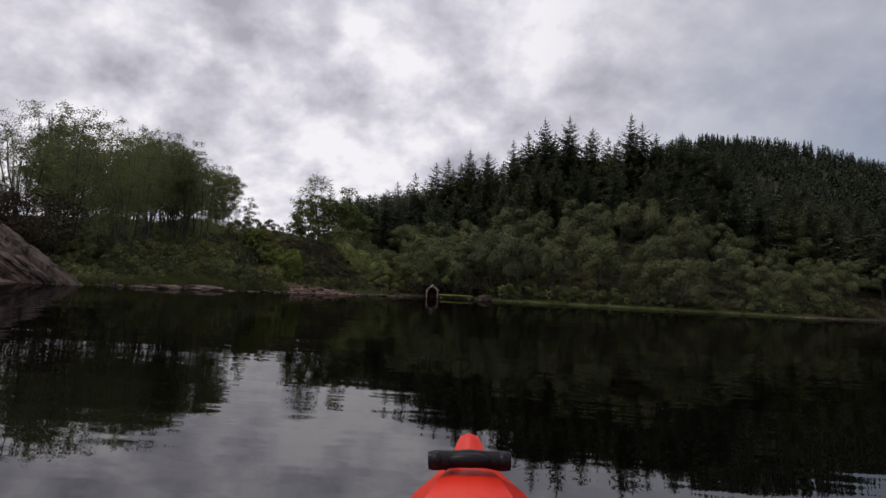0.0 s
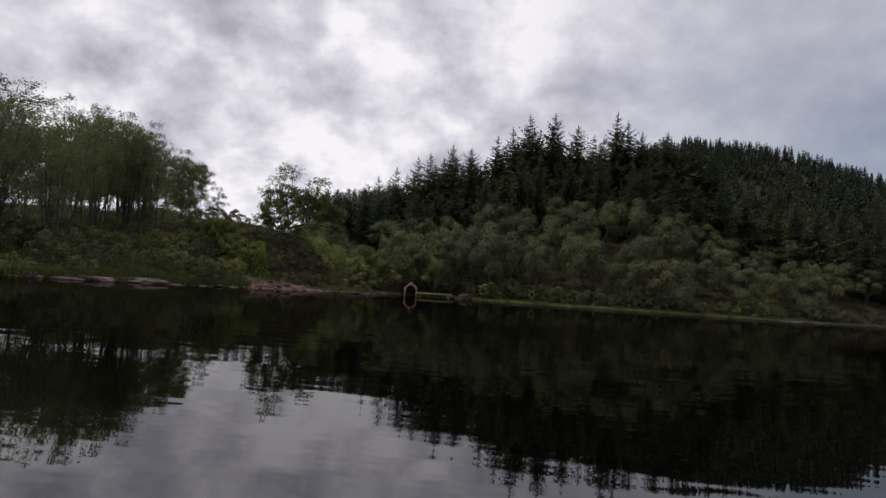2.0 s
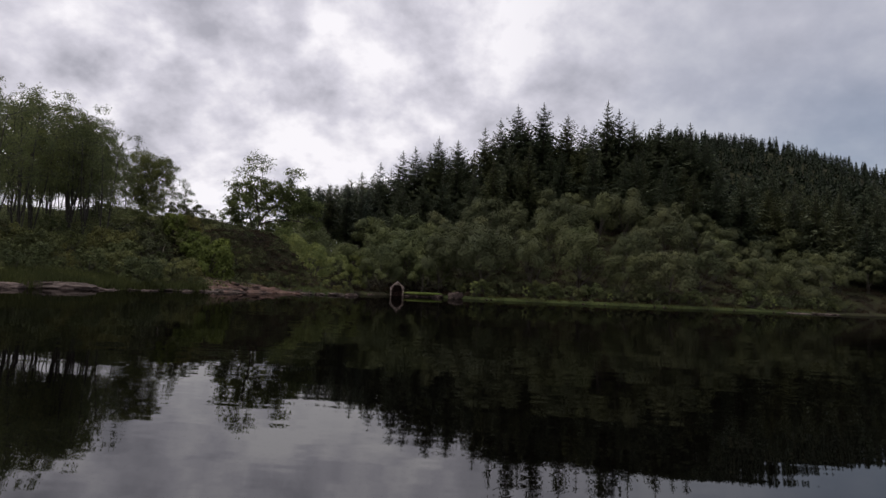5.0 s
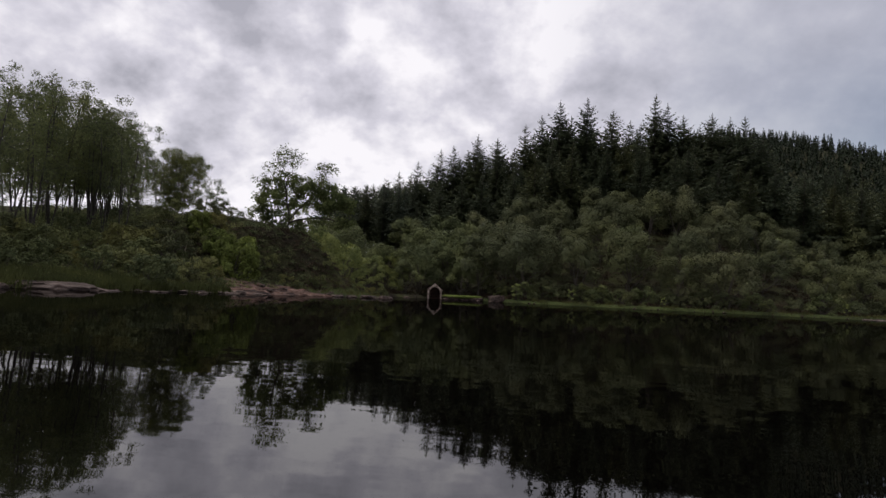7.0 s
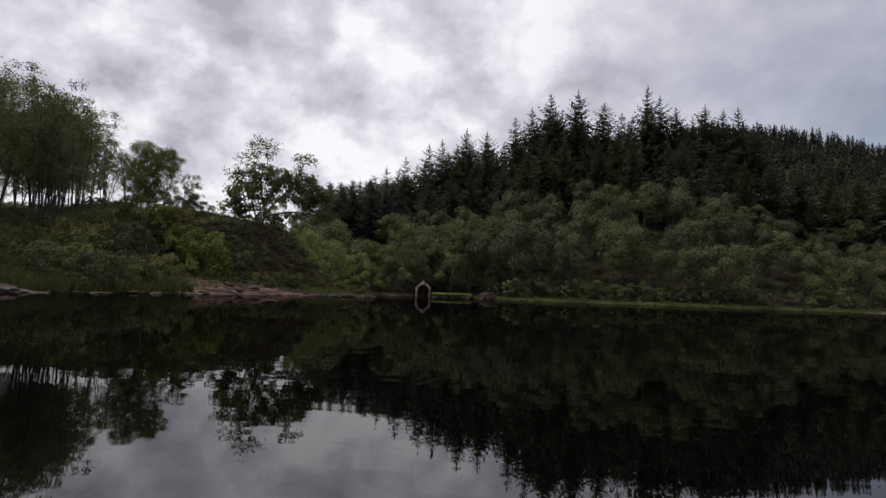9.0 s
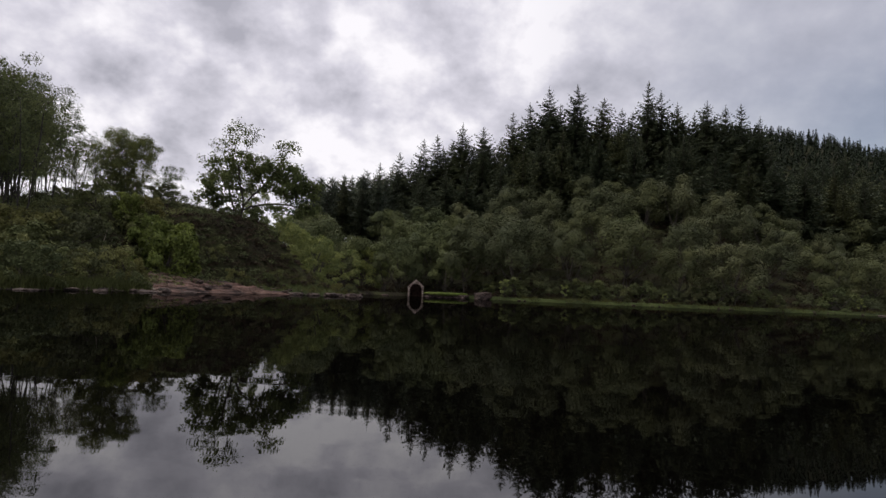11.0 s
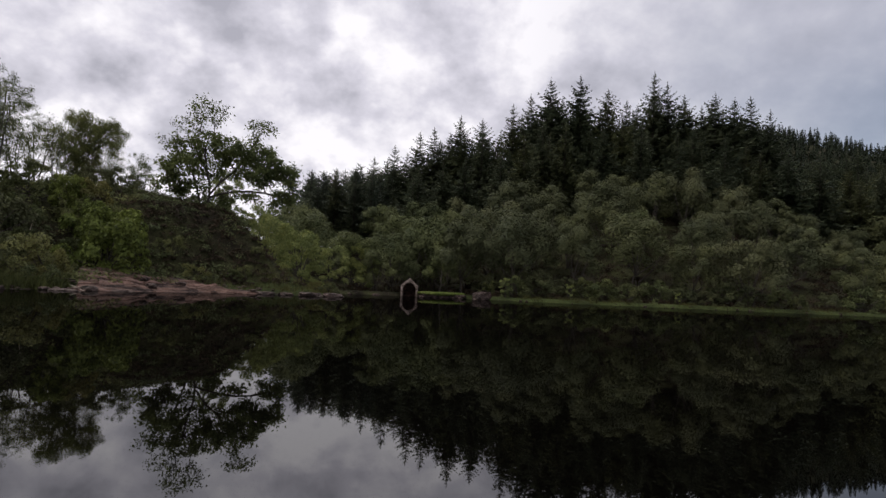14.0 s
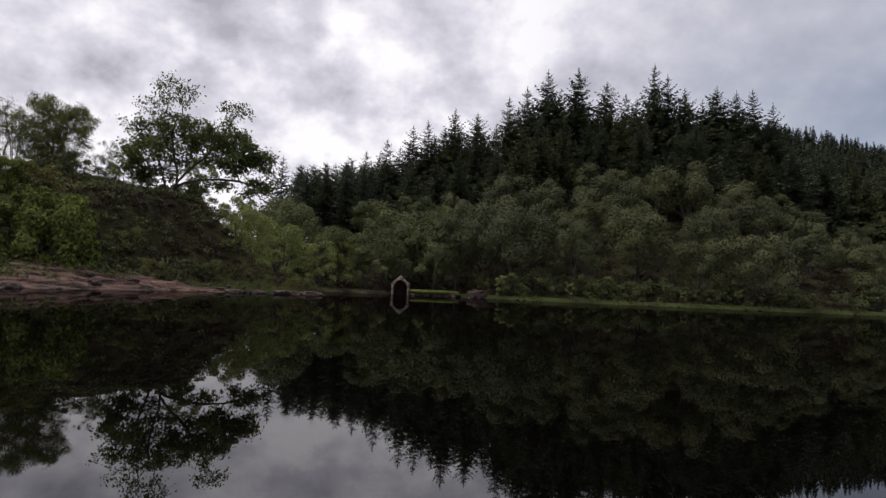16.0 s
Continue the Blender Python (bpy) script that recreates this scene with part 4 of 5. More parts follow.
for i, (x, y) in enumerate(scatter(64, -24, -10.5, 29, 49, 1.15, lambda x, y: 0.7 < shore_distance([x], [y])[0] < 8 and not (y > 42 and x > -13.2) and not (30 < y < 36.5 and shore_distance([x], [y])[0] < 2.2), [(-14.5, 48.4), (-13.9, 47.2), (-15.2, 47.4)], 15)):
    h_spots[i % 4].append((x, y, r0.uniform(0.4, 0.85)))
h_spots[0] += [(-5.4, 55.4, 0.42), (-16.8, 49.8, 0.9), (-15.8, 50.8, 1.0)]
h_spots[3] += [(-11.6, 52.0, 0.5), (-13.2, 52.6, 0.6), (-9.8, 54.0, 0.45)]
for k, p in enumerate(shrubs):
    settle(p, h_spots[k], 165 + k, 0.1)
mound = billow("heather_bush", "dark brown heather mound above the rock outcrop", "heather mounds", 2.6, 4.4, 170, HEATHER, 0.05, 8000, 24, 0.03, "bush")
settle(mound, [(-23.5, 28.2, 1.1), (-21.9, 28.7, 1.22), (-26, 29, 1.3)], 6, 0.2)


def undergrowth(name, label, n, x0, x1, y0, y1, keep, mat, seed, leaf=0.09, per=34, tall=0.35):
    """Low growth in uneven mounds over the slope."""
    r = np.random.default_rng(seed)
    x, y = r.uniform(x0, x1, n), r.uniform(y0, y1, n)
    d = shore_distance(x, y)
    ok = keep(x, y, d)
    x, y = x[ok], y[ok]
    z = ground_z(x, y)
    m = len(x)
    size = r.uniform(0.6, 1.3, m)
    dirs = unit(r.normal(0, 1, (m, per, 3)) * [1, 1, 0.8] + [0, 0, 0.5])
    dirs[..., 2] = np.abs(dirs[..., 2])
    c = np.stack([x, y, z], 1)[:, None] + dirs * (size[:, None] * r.uniform(0.5, 1, (m, per)))[..., None] * [tall * 1.3, tall * 1.3, tall]
    v, f = leaves(c.reshape(-1, 3), dirs.reshape(-1, 3) + [0, 0, 0.3], leaf, r, 0.5, 0.6)
    return tagged(new(name, mesh_of(name, v, f, mat)), label, "undergrowth", kind="stuff")


undergrowth("bracken", "green bracken and low scrub covering the bank", 4300, -46, -9, 27, 74, lambda x, y, d: (d > 1.2) & (x > -28 - 0.4 * (y - 30)) & ((x < -15.5) | (y < 50) | (y > 66)), BRACKEN, 31)
undergrowth("heather", "brown heather on the steep knoll face", 3800, -22, -6, 44, 66, lambda x, y, d: (d > 1.9) & (x > -17.5) & ((y > 49.5) | (d > 3)), HEATHER, 32, 0.06, 40, 0.2)
undergrowth("knoll_scrub", "scattered green scrub among the heather", 700, -17, -6, 46, 64, lambda x, y, d: (d > 1.6) & (x < -10.5), ALDER_LEAF, 36, 0.065, 50, 0.42)
undergrowth("birch_scrub", "young birch shoots and tall scrub among the stems", 900, -42, -18, 34, 68, lambda x, y, d: (d > 6) & (x > -28 - 0.5 * (y - 30)) & (x < -17.5 - 0.16 * (y - 34) - 3 * (y > 50)), BIRCH_LEAF, 37, 0.06, 60, 1.35)
undergrowth("corner_heather", "dark brown heather above the outcrop", 700, -32, -19, 27, 34, lambda x, y, d: (d > 4.5) & (x < -20.6), HEATHER, 35, 0.07, 40, 0.6)
# heather's dark brown stands for the brown bank and the shade under trees
undergrowth("hill_scrub", "brown scrub under the shore trees, coloured dark for the shade beneath them", 3200, -14, 110, 78, 116, lambda x, y, d: (d > 1.9), HEATHER, 33, 0.12, 36, 0.6)


def grass_strip(name, label, n, x0, x1, y0, y1, keep, seed, tall, mat=GRASS):
    """Upright blades in tufts."""
    r = np.random.default_rng(seed)
    x, y = r.uniform(x0, x1, n), r.uniform(y0, y1, n)
    d = shore_distance(x, y)
    ok = keep(x, y, d)
    x, y = x[ok], y[ok]
    z = ground_z(x, y)
    per = 10
    m = len(x)
    o = r.normal(0, 0.14, (m, per, 2))
    base = np.stack([x, y, z - 0.03], 1)[:, None] + np.concatenate([o, np.zeros((m, per, 1))], -1)
    an = r.uniform(0, 6.28, (m, per))
    w = np.stack([np.cos(an), np.sin(an), 0 * an], -1) * 0.02
    h = tall * r.uniform(0.45, 1.2, (m, per))
    tip = base + np.stack([r.normal(0, 0.3, (m, per)) * h, r.normal(0, 0.3, (m, per)) * h, h], -1)
    v = np.stack([base - w, base + w, tip], 2).reshape(-1, 3)
    f = np.arange(len(v)).reshape(-1, 3)
    return tagged(new(name, mesh_of(name, v, f, mat)), label, "grass", kind="stuff")


grass_strip("bank_grass", "long green grass along the near bank", 15000, -20, -9, 25, 46, lambda x, y, d: (d > 0.25) & (d < np.where((y > 30) & (y < 36.5), 2.2, 0.8)) & (y < 42.5), 41, 0.5, SEDGE)
grass_strip("shore_grass", "pale green grass edging the far shore", 5600, 3, 53, 76, 95, lambda x, y, d: (d > 0.25) & (d < 1.2 + 0.9 * wave(x, y, 0.5, 3)) & (wave(x, y, 0.8, 5) > -0.45), 42, 0.36)
grass_strip("point_grass", "short grass on the low point", 500, -11, -4, 52, 60, lambda x, y, d: (d > 0.8) & (d < 3), 43, 0.3)

# ---- rocks


def outcrop():
    """The sloping slab at the near corner, split along its bedding into thin ledges."""
    nx, ny = 150, 110
    u, w = np.meshgrid(np.linspace(0, 1, nx), np.linspace(0, 1, ny))
    u, w = u.ravel(), w.ravel() ** 1.4
    y = 23.6 + 4.2 * w
    x = -0.642 * y - 0.25 * np.sin(9 * w) - 9.5 * u
    p = np.stack([x, y, 0 * x], 1)
    slope, inland = 9.5 * u, w * 4.2
    top = np.minimum(0.66 * slope, 2.3 + 0.1 * slope)
    face = 1.35 * inland - 0.2 + 0.5 * fbm(p, 0.45, 4) + 0.25 * np.abs(fbm(p, 1.1, 4))
    below = np.maximum(top - face, 0) + 0.12 * fbm(p, 0.8, 3)
    tread = below / 0.3
    ledge = (np.floor(tread) + smooth01(0.75, 0.97, tread - np.floor(tread))) * 0.3
    # cross joints break the ledges
    joint = slope * 0.8 + 0.5 * np.floor(tread % 3) + 0.6 * fbm(p, 0.6, 3)
    crack = smooth01(0.1, 0.0, np.abs(joint - np.round(joint)))
    z = top - np.maximum(ledge, 0) - 0.28 * crack * smooth01(0.4, 1.2, slope) + 0.05 * fbm(p, 2.6, 4)
    z = np.where((u < 0.005) | (w < 0.002), -0.6, z)
    v = np.stack([x, y, z - 0.05], 1)
    i = (np.arange(ny - 1)[:, None] * nx + np.arange(nx - 1)[None, :]).ravel()
    f = np.stack([i, i + 1, i + nx + 1, i + nx], 1)[:, ::-1]
    root = thing("rock_outcrop", "sloping brown-pink schist outcrop dipping into the water", "rock")
    band = np.digitize(np.floor(tread)[f[:, 0]], [0, 1, 2, 3, 5, 7, 9])
    for k in range(8):
        g = f[band == k]
        if len(g):
            used, inv = np.unique(g, return_inverse=True)
            part("rock_layer", mesh_of("rock_layer", v[used], inv.reshape(g.shape), SCHIST), root)
    # split blocks lying along the bedding on the waterside face
    r = np.random.default_rng(71)
    for k in range(26):
        s_, q = r.uniform(1.2, 7.5), r.uniform(0.05, 0.5)
        yy = 23.7 + 1.6 * q
        zz = min(0.66 * s_, 2.3 + 0.1 * s_) * r.uniform(0.15, 0.95) * (0.35 + q)
        bv, bf = boulder(r.uniform(0.3, 0.75), r.uniform(0.2, 0.4), r.uniform(0.07, 0.16), 80 + k, 3, 0.5, 0.3, 0.3)
        block = part("rock_block", mesh_of("rock_block", bv, bf, SCHIST), root)
        block.matrix_basis = pose(-0.642 * yy - s_, yy - 0.1, zz - 0.05, r.uniform(-25, -5), 33 + r.uniform(-8, 8), r.uniform(-12, 12))
    return root


outcrop()


def rock(x, y, z, size, seed, mat, label, turn=0.0, layers=0.18, tilt=0.0, name="shore_rock"):
    v, f = boulder(*size, seed, 4 if size[0] > 0.9 else 3, 0.42, 0.35, layers)
    ob = new(name, mesh_of(name, v, f, mat))
    ob.matrix_basis = pose(x, y, z, tilt, 0, turn)
    return tagged(ob, label, "rock", "shore rocks")


flat = "flat pale rock slab at the waterline"
stone = "weathered boulder lying on the shore"
rock(-14.7, 27.6, 0.0, (0.5, 0.35, 0.16), 3, SHORE_STONE, stone, 20)
rock(-16.4, 27.3, 0.22, (0.5, 0.4, 0.3), 32, SCHIST, stone, 35)
rock(-15.9, 27.0, 0.08, (0.35, 0.3, 0.22), 33, SCHIST, stone, 5)
rock(-15.0, 29.0, 0.1, (0.45, 0.35, 0.17), 4, SHORE_STONE, stone, 70)
rock(-14.2, 29.3, 0.03, (0.45, 0.3, 0.22), 5, SHORE_STONE, stone, 10)
rock(-14.1, 31.7, -0.04, (2.0, 0.95, 0.42), 6, SHORE_STONE, flat, 40)
rock(-15.5, 28.6, 0.03, (0.95, 0.55, 0.3), 31, SHORE_STONE, flat, 60)
rock(-12.0, 35.6, 0.00, (0.32, 0.28, 0.07), 8, SHORE_STONE, flat, 30)
rock(-11.4, 38.4, 0.00, (0.22, 0.19, 0.10), 10, SHORE_STONE, stone, 0)
rock(-11.2, 41.4, 0.00, (0.43, 0.27, 0.09), 12, SHORE_STONE, flat, 85)
rock(-11.4, 43.0, 0.05, (0.23, 0.24, 0.16), 13, SHORE_STONE, stone, 15)
rock(-10.9, 44.2, 0.00, (0.36, 0.32, 0.09), 14, SHORE_STONE, flat, 60)
rock(-9.9, 51.2, 0.04, (0.41, 0.28, 0.19), 15, SCHIST, stone, 30)
rock(-9.2, 52.2, 0.05, (0.45, 0.32, 0.20), 16, SCHIST, stone, 75)
rock(-8.2, 52.7, 0.03, (0.52, 0.28, 0.15), 17, SCHIST, stone, 40)
rock(-7.2, 53.1, 0.03, (0.41, 0.28, 0.14), 18, SCHIST, stone, 10)
rock(-6.2, 53.9, 0.06, (0.60, 0.35, 0.19), 19, SCHIST, stone, 30)
rock(-5.0, 54.3, 0.05, (0.56, 0.35, 0.21), 20, SCHIST, flat, 20)
rock(-10.9, 49.0, 0.35, (0.22, 0.18, 0.14), 21, SCHIST, stone, 20)
rock(-11.8, 47.6, 0.5, (0.2, 0.16, 0.13), 22, SCHIST, stone, 60)
rock(-11.0, 46.6, 0.25, (0.25, 0.18, 0.12), 23, SCHIST, stone, 0)
rock(5.0, 81.2, 0.2, (0.95, 0.7, 0.75), 24, SCHIST, "rounded grey boulder beside the mossy landing", 10, 0.0)
rock(-6.0, 82.6, 0.0, (0.6, 0.4, 0.2), 25, SCHIST, stone, 40)
rock(51.2, 80.1, 0.02, (2.2, 0.9, 0.22), 26, SHORE_STONE, "pale stony tip of the grassy spit", 10)
rock(47.6, 78.8, 0.0, (1.6, 0.5, 0.14), 27, SHORE_STONE, flat, 8)


def red_beach():
    """Bare reddish bedrock shelving into the water below the knoll."""
    nx, ny = 170, 80
    u, w = np.meshgrid(np.linspace(0, 1, nx), np.linspace(0, 1, ny))
    y = 42.2 + 10.0 * u.ravel()
    edge = np.interp(y, SHORE[8:12, 1], SHORE[8:12, 0])
    width = 3.2 * np.sin(np.pi * np.clip(u.ravel(), 0.02, 0.98)) ** 0.6 * (0.35 + 0.65 * smooth01(42.5, 47, y))
    x = edge + 0.55 - w.ravel() * (width + 0.55)
    p = np.stack([x, y, 0 * x], 1)
    inland = w.ravel() * width
    bed = inland * 2.2 + 0.35 * y + 1.0 * fbm(p, 0.6, 3)
    z = -0.1 + 0.34 * inland ** 0.9 + 0.07 * (np.floor(bed) % 2) * smooth01(0.2, 0.8, inland) + 0.10 * fbm(p, 1.2, 5) - 0.07 * smooth01(0.12, 0.0, np.abs(fbm(p, 0.9, 4)))
    z = np.maximum(z, np.where(w.ravel() > 0.12, ground_z(x, y) + 0.05 + 0.05 * fbm(p, 1.6, 5) + 0.05 * (np.floor(bed) % 2) - 0.05 * smooth01(0.1, 0.0, np.abs(fbm(p, 0.9, 4))), -1))
    z = np.where((u.ravel() < 0.005) | (u.ravel() > 0.995) | (w.ravel() > 0.99), z - 0.5, z)
    v = np.stack([x, y, z], 1)
    i = (np.arange(ny - 1)[:, None] * nx + np.arange(nx - 1)[None, :]).ravel()
    f = np.stack([i, i + 1, i + nx + 1, i + nx], 1)
    ob = new("beach", mesh_of("beach", v, f, RED_BEDROCK))
    return tagged(ob, "bare reddish bedrock beach shelving into the water", "beach", kind="structure")


red_beach()


def rubble(name, label, n, x0, x1, y0, y1, keep, mat, seed, lo, hi):
    """Loose stones too many to count."""
    r = np.random.default_rng(seed)
    x, y = r.uniform(x0, x1, n), r.uniform(y0, y1, n)
    d = shore_distance(x, y)
    ok = keep(x, y, d)
    pieces = []
    for a, c, z in zip(x[ok], y[ok], ground_z(x[ok], y[ok])):
        k = lo + (hi - lo) * r.random() ** 2.5
        v, f = boulder(k * r.uniform(0.8, 1.5), k * r.uniform(0.6, 1.1), k * r.uniform(0.3, 0.6), int(r.integers(1, 90)), 1, 0.3, 0.3)
        t = r.uniform(0, 6.28)
        v = v @ np.array([[math.cos(t), math.sin(t), 0], [-math.sin(t), math.cos(t), 0], [0, 0, 1]])
        pieces.append((v + [a, c, max(z, -0.02) + 0.06], f))
    v, f = join(pieces)
    return tagged(new(name, mesh_of(name, v, f, mat)), label, "stones", kind="stuff")


rubble("beach_rubble", "loose broken stones strewn over the beach", 420, -14.5, -7, 42, 54, lambda x, y, d: (d > -0.1) & (d < 3.2), SHORE_STONE, 61, 0.04, 0.16)
rubble("bank_rubble", "small stones along the foot of the bank", 420, -17, -10.5, 26, 43, lambda x, y, d: (d > -0.15) & (d < 0.5), SHORE_STONE, 62, 0.05, 0.2)
rubble("far_rubble", "dark stones along the far waterline", 900, -10, 58, 76, 84, lambda x, y, d: (d > -0.1) & (d < 0.35), SCHIST, 63, 0.06, 0.22)

# bleached dead stems on the bank beside the bush


def dead_stem(x, y, path, rad):
    z = gz(x, y) - 0.1
    v, f = tube([(x + a, y + c, z + h) for a, c, h in path], np.linspace(rad, rad * 0.5, len(path)), 6)
    return tagged(new("dead_stem", mesh_of("dead_stem", v, f, DEAD_WOOD, True)), "bleached dead stem sticking out of the bank", "branch", "dead stems")


dead_stem(-14.4, 44.6, [(0, 0, 0), (0.03, 0, 0.3), (0.0, 0.02, 0.45), (0.06, 0, 0.6)], 0.035)
dead_stem(-16.8, 47.2, [(0, 0, 0), (0.05, 0, 0.6), (0.16, 0.02, 1.1), (0.24, 0, 1.5)], 0.026)
dead_stem(-11.6, 42.6, [(0.3, 0, 0.05), (0.0, 0.05, 0.2), (-0.4, 0.1, 0.3)], 0.03)

# ---- the boathouse and its landing


def boathouse():
    root = thing("boathouse", "small stone boathouse with a pale pointed opening at the water", "boathouse")
    # front wall: gabled outside, a rounded opening inside
    of = [(0.9, -0.3), (0.9, 0.6), (0.93, 1.18), (0.62, 1.48), (0.31, 1.77), (0.0, 2.04), (-0.31, 1.77), (-0.62, 1.48), (-0.93, 1.18), (-0.9, 0.6), (-0.9, -0.3)]
    inn = [(0.7, -0.3), (0.7, 0.6), (0.68, 0.98), (0.52, 1.26), (0.28, 1.46), (0.0, 1.55), (-0.28, 1.46), (-0.52, 1.26), (-0.68, 0.98), (-0.7, 0.6), (-0.7, -0.3)]
    m = len(of)
    v = np.array([(x, y, z) for y in (0.0, 0.28) for ring in (of, inn) for x, z in ring])
    f = []
    for i in range(m - 1):
        f += [(i, m + i, m + i + 1, i + 1), (2 * m + i + 1, 3 * m + i + 1, 3 * m + i, 2 * m + i), (i + 1, 2 * m + i + 1, 2 * m + i, i), (m + i, 3 * m + i, 3 * m + i + 1, m + i + 1)]
    f += [(0, 2 * m, 3 * m, m), (m - 1, 2 * m - 1, 4 * m - 1, 3 * m - 1)]
    part("front_arch", mesh_of("front_arch", v, f, MASONRY), root, "pale stone arch edging")
    for nm, x in (("side_wall", -0.88), ("side_wall", 0.68)):
        v, f = box(x, x + 0.2, 0.28, 4.6, -0.3, 1.12)
        part(nm, mesh_of(nm, v, f, RED_WALL), root)
    v, f = box(-0.88, 0.88, 4.6, 4.8, -0.3, 1.5)
    part("back_wall", mesh_of("back_wall", v, f, RED_WALL), root)
    for sg in (-1, 1):
        a = np.array([[sg * 1.02, 0.1, 1.07], [0, 0.1, 2.03], [0, 0.1, 2.11], [sg * 1.08, 0.1, 1.12]])
        b = a + [0, 4.8, 0]
        v = np.concatenate([a, b])
        f = [(0, 1, 2, 3), (7, 6, 5, 4), (0, 4, 5, 1), (1, 5, 6, 2), (2, 6, 7, 3), (3, 7, 4, 0)]
        part("roof_slope", mesh_of("roof_slope", v, f, SLATE), root, "dark slated roof slope")
    v, f = tube([(0, 0.05, 2.1), (0, 4.95, 2.1)], [0.06, 0.06], 6)
    part("ridge", mesh_of("ridge", v, f, SLATE), root)
    for k in range(5):
        v, f = box(-0.68 + 0.272 * k + 0.006, -0.68 + 0.272 * (k + 1) - 0.006, 1.9, 1.94, -0.1, 1.5 - 0.2 * abs(k - 2))
        part("door_board", mesh_of("door_board", v, f, RED_WALL), root, "red-brown timber boarding inside the arch")
    root.matrix_basis = pose(-2.5, 83.3, 0, 0, 0, 3) @ Matrix.Diagonal((0.97, 1, 0.94, 1))
    return root


boathouse()


def landing():
    root = thing("mossy_landing", "low stone landing wall with a mossy top beside the boathouse", "landing")
    for k in range(7):
        for row in range(2):
            v, f = boulder(0.36, 0.3, 0.16, 60 + k * 2 + row, 2, 0.12, 0.3)
            part("stone", mesh_of("stone", v + [-2.0 + 0.66 * k + 0.3 * row, 0, 0.05 + 0.2 * row], f, SCHIST), root)
    v, f = boulder(2.55, 0.8, 0.26, 77, 4, 0.14, 0.35)
    part("moss_top", mesh_of("moss_top", v + [0, 0.35, 0.42], f, MOSS, True), root, "bright moss and turf capping")
    root.matrix_basis = pose(0.85, 82.7, 0, 0, 0, -2)


landing()

# ---- the kayak's bow


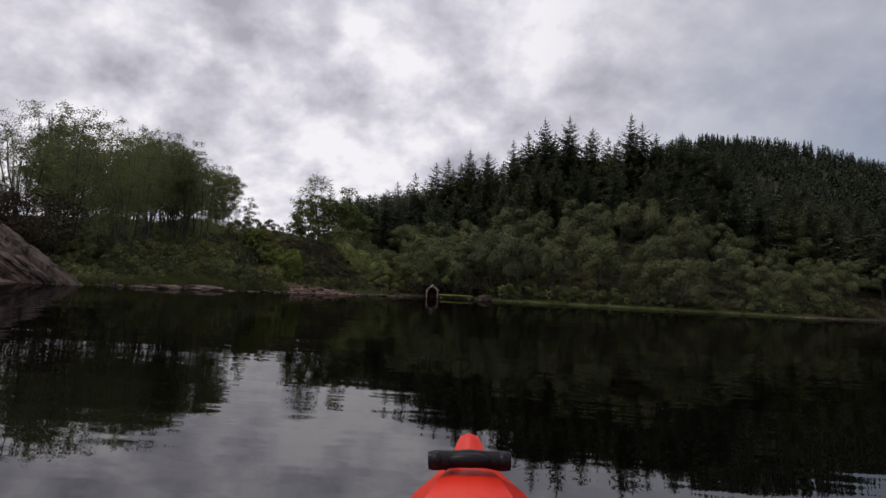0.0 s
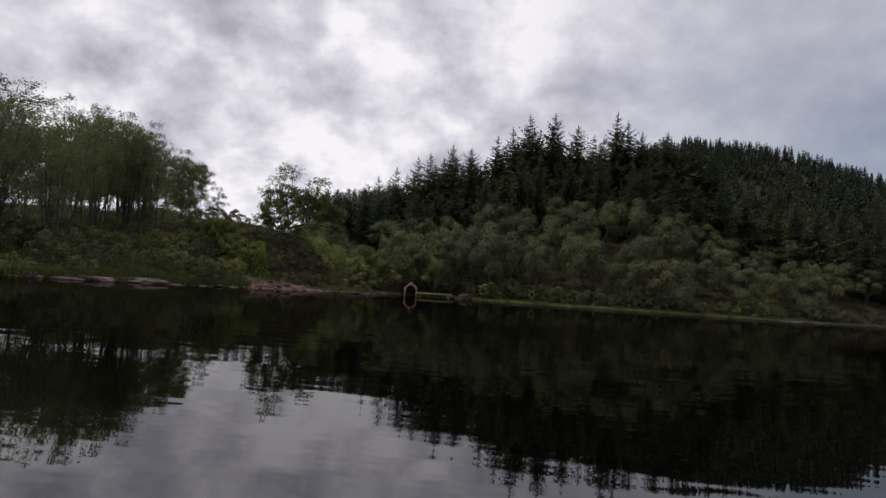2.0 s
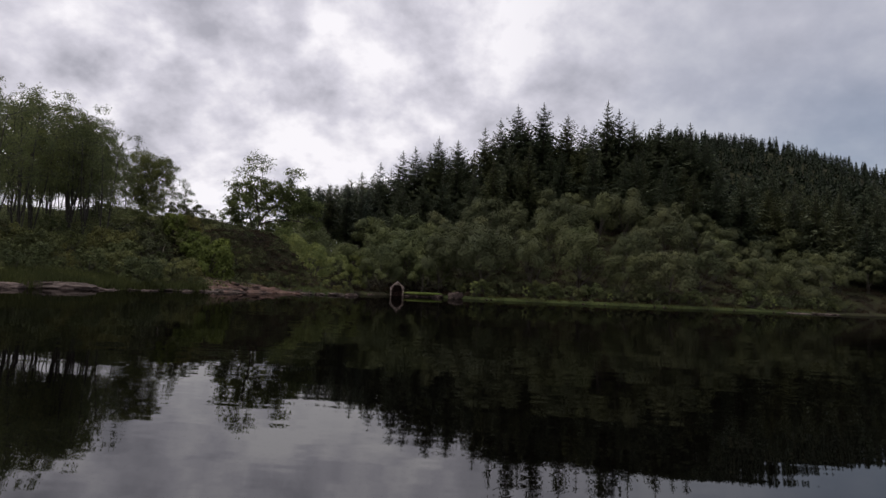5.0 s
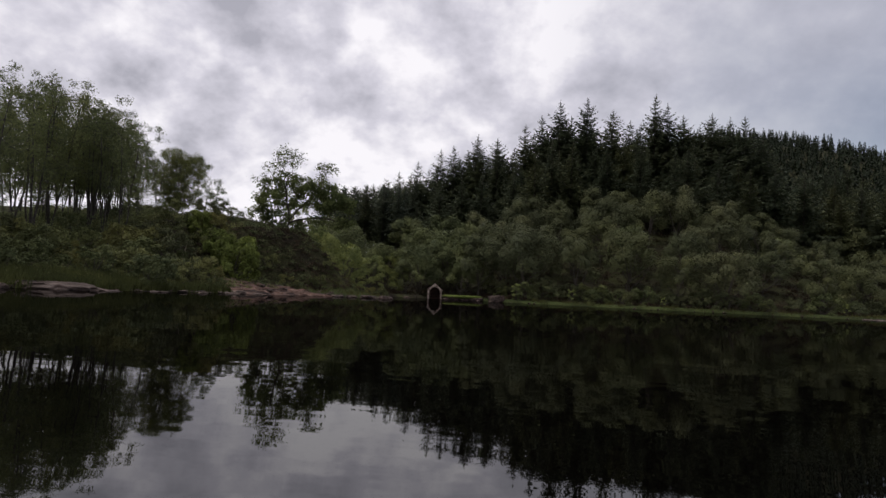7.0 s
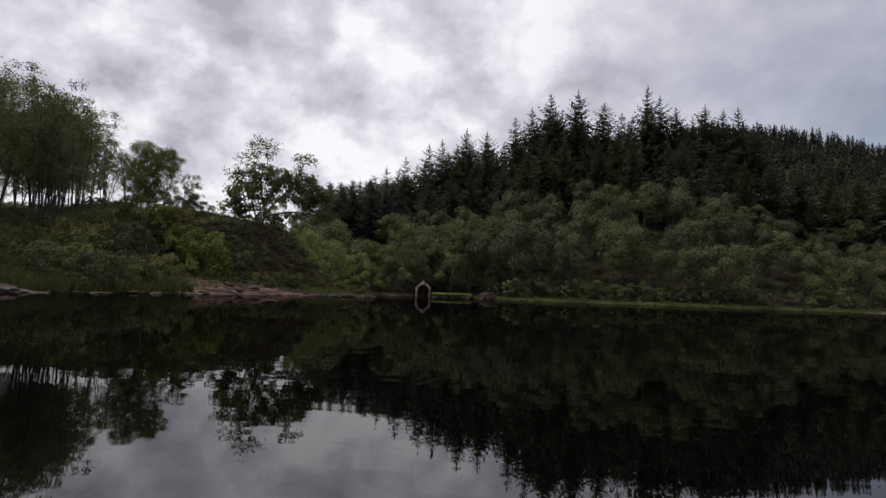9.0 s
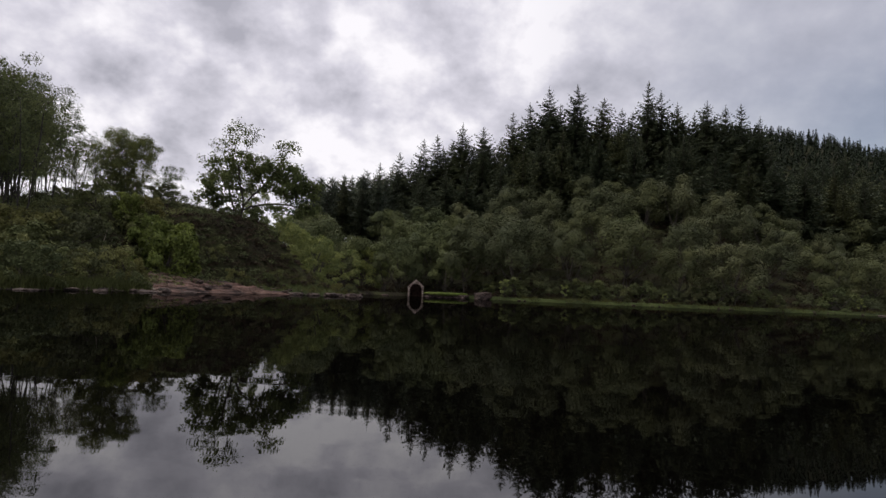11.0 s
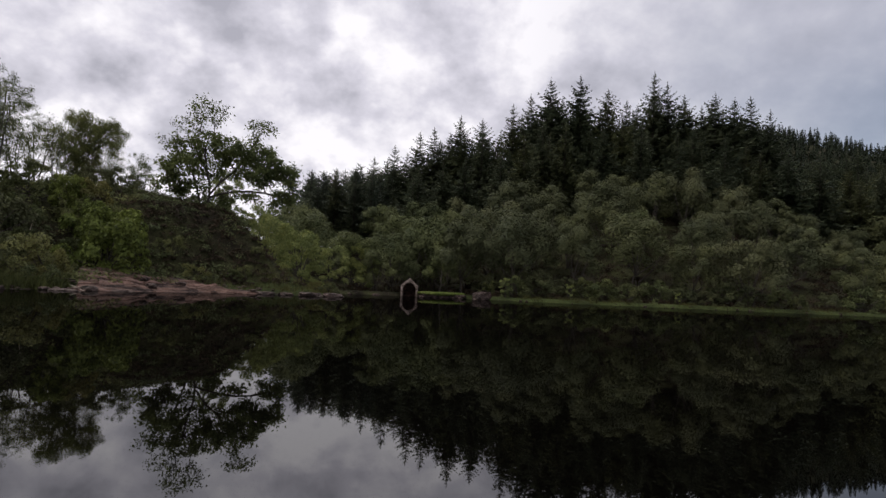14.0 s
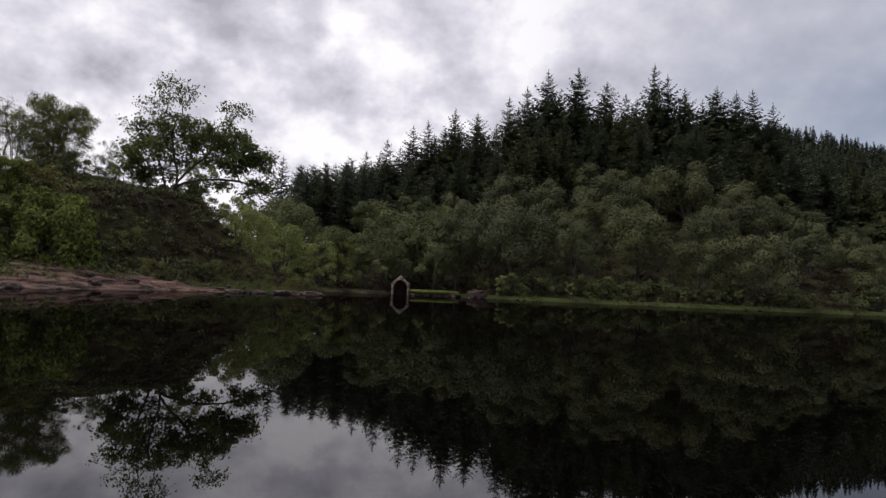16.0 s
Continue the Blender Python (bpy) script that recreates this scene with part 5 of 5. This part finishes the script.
def kayak():
    root = thing("kayak", "orange-red plastic kayak with a black carry handle at its bow", "kayak")
    # stations from stern to bow: metres ahead of the seat, half width, gunwale height, deck height, keel depth
    st = [(-1.42, 0.012, 0.2, 0.21, 0.12), (-1.36, 0.05, 0.195, 0.215, 0.02), (-1.2, 0.12, 0.185, 0.21, -0.06), (-0.95, 0.2, 0.178, 0.2, -0.1), (-0.6, 0.272, 0.172, 0.19, -0.12), (-0.42, 0.29, 0.17, 0.18, -0.12),
          (-0.36, 0.295, 0.17, 0.06, -0.12), (0.0, 0.298, 0.17, 0.04, -0.12), (0.3, 0.258, 0.17, 0.05, -0.12), (0.44, 0.222, 0.17, 0.1, -0.115), (0.52, 0.2, 0.17, 0.205, -0.11), (0.64, 0.162, 0.171, 0.222, -0.10),
          (0.74, 0.13, 0.173, 0.225, -0.09), (0.80, 0.115, 0.177, 0.223, -0.08), (0.92, 0.086, 0.184, 0.217, -0.06),
          (1.02, 0.056, 0.190, 0.213, -0.03), (1.12, 0.034, 0.196, 0.212, 0.01), (1.19, 0.024, 0.201, 0.215, 0.06), (1.235, 0.018, 0.203, 0.214, 0.11), (1.25, 0.012, 0.2, 0.209, 0.15)]
    rows = []
    for y, w, g, c, k in st:
        if 0.97 < y < 1.15:
            deck = [(k2 * w, g + (c + 0.004 - g) * (1 - abs(k2)) ** 0.9) for k2 in (-1, -0.9, -0.62, -0.34, -0.03, 0.03, 0.34, 0.62, 0.9, 1)]
        else:
            deck = [(-w, g), (-w * 0.96, g + 0.006), (-w * 0.62, g + (c - g) * 0.62), (-w * 0.5, c - 0.003), (-w * 0.2, c), (w * 0.2, c), (w * 0.5, c - 0.003), (w * 0.62, g + (c - g) * 0.62), (w * 0.96, g + 0.006), (w, g)]
        hull = [(w * 1.02, g - 0.02), (w * 0.97, g - 0.07), (w * 0.6, k + 0.03), (0, k), (-w * 0.6, k + 0.03), (-w * 0.97, g - 0.07), (-w * 1.02, g - 0.02)]
        rows.append([(x, y, z) for x, z in deck + hull])
    m = len(rows[0])
    v = np.array(rows).reshape(-1, 3)
    f = [(i * m + j, i * m + (j + 1) % m, (i + 1) * m + (j + 1) % m, (i + 1) * m + j) for i in range(len(st) - 1) for j in range(m)]
    f += [tuple(range(m))[::-1], tuple((len(st) - 1) * m + j for j in range(m))]
    hull = part("hull", mesh_of("hull", v, f, KAYAK_RED, True), root)
    hull.data.set_sharp_from_angle(angle=radians(28))
    # carry handle: a thick grip with blunt ends and a raised oval pad
    xs = np.linspace(-0.064, 0.064, 15)
    rad = np.array([0.0135, 0.0155, 0.0155, 0.0145, 0.0135, 0.0135, 0.014, 0.0145, 0.014, 0.0135, 0.0135, 0.0145, 0.0155, 0.0155, 0.0135])
    v1, f1 = tube(np.stack([xs, 0.925 + 0 * xs, 0.236 + 0.002 * np.cos(xs * 40)], 1), rad, 12)
    f1 = list(f1) + [tuple(range(12))[::-1]]
    grip = part("handle", mesh_of("handle", v1, f1, RUBBER, True), root, "black moulded carry handle")
    grip.data.set_sharp_from_angle(angle=radians(50))
    v2, f2 = boulder(0.034, 0.011, 0.011, 1, 3, 0.0)
    part("grip_pad", mesh_of("grip_pad", v2 + [0, 0.914, 0.2385], f2, RUBBER, True), grip)
    for sg in (-1, 1):
        v3, f3 = boulder(0.011, 0.015, 0.0125, 2, 2, 0.0)
        part("end_cap", mesh_of("end_cap", v3 + [sg * 0.052, 0.918, 0.2375], f3, RUBBER, True), grip)
    v4, f4 = tube([(-0.038, 0.925, 0.224), (-0.03, 0.965, 0.226), (-0.008, 0.985, 0.221), (0.006, 0.972, 0.218)], [0.005] * 4, 6)
    part("strap", mesh_of("strap", v4, f4, WEBBING, True), root, "black webbing strap under the handle")
    root.matrix_basis = pose(-0.097, 0.044, -0.046, -1.46, -3.0, -1.85)
    return root


kayak()
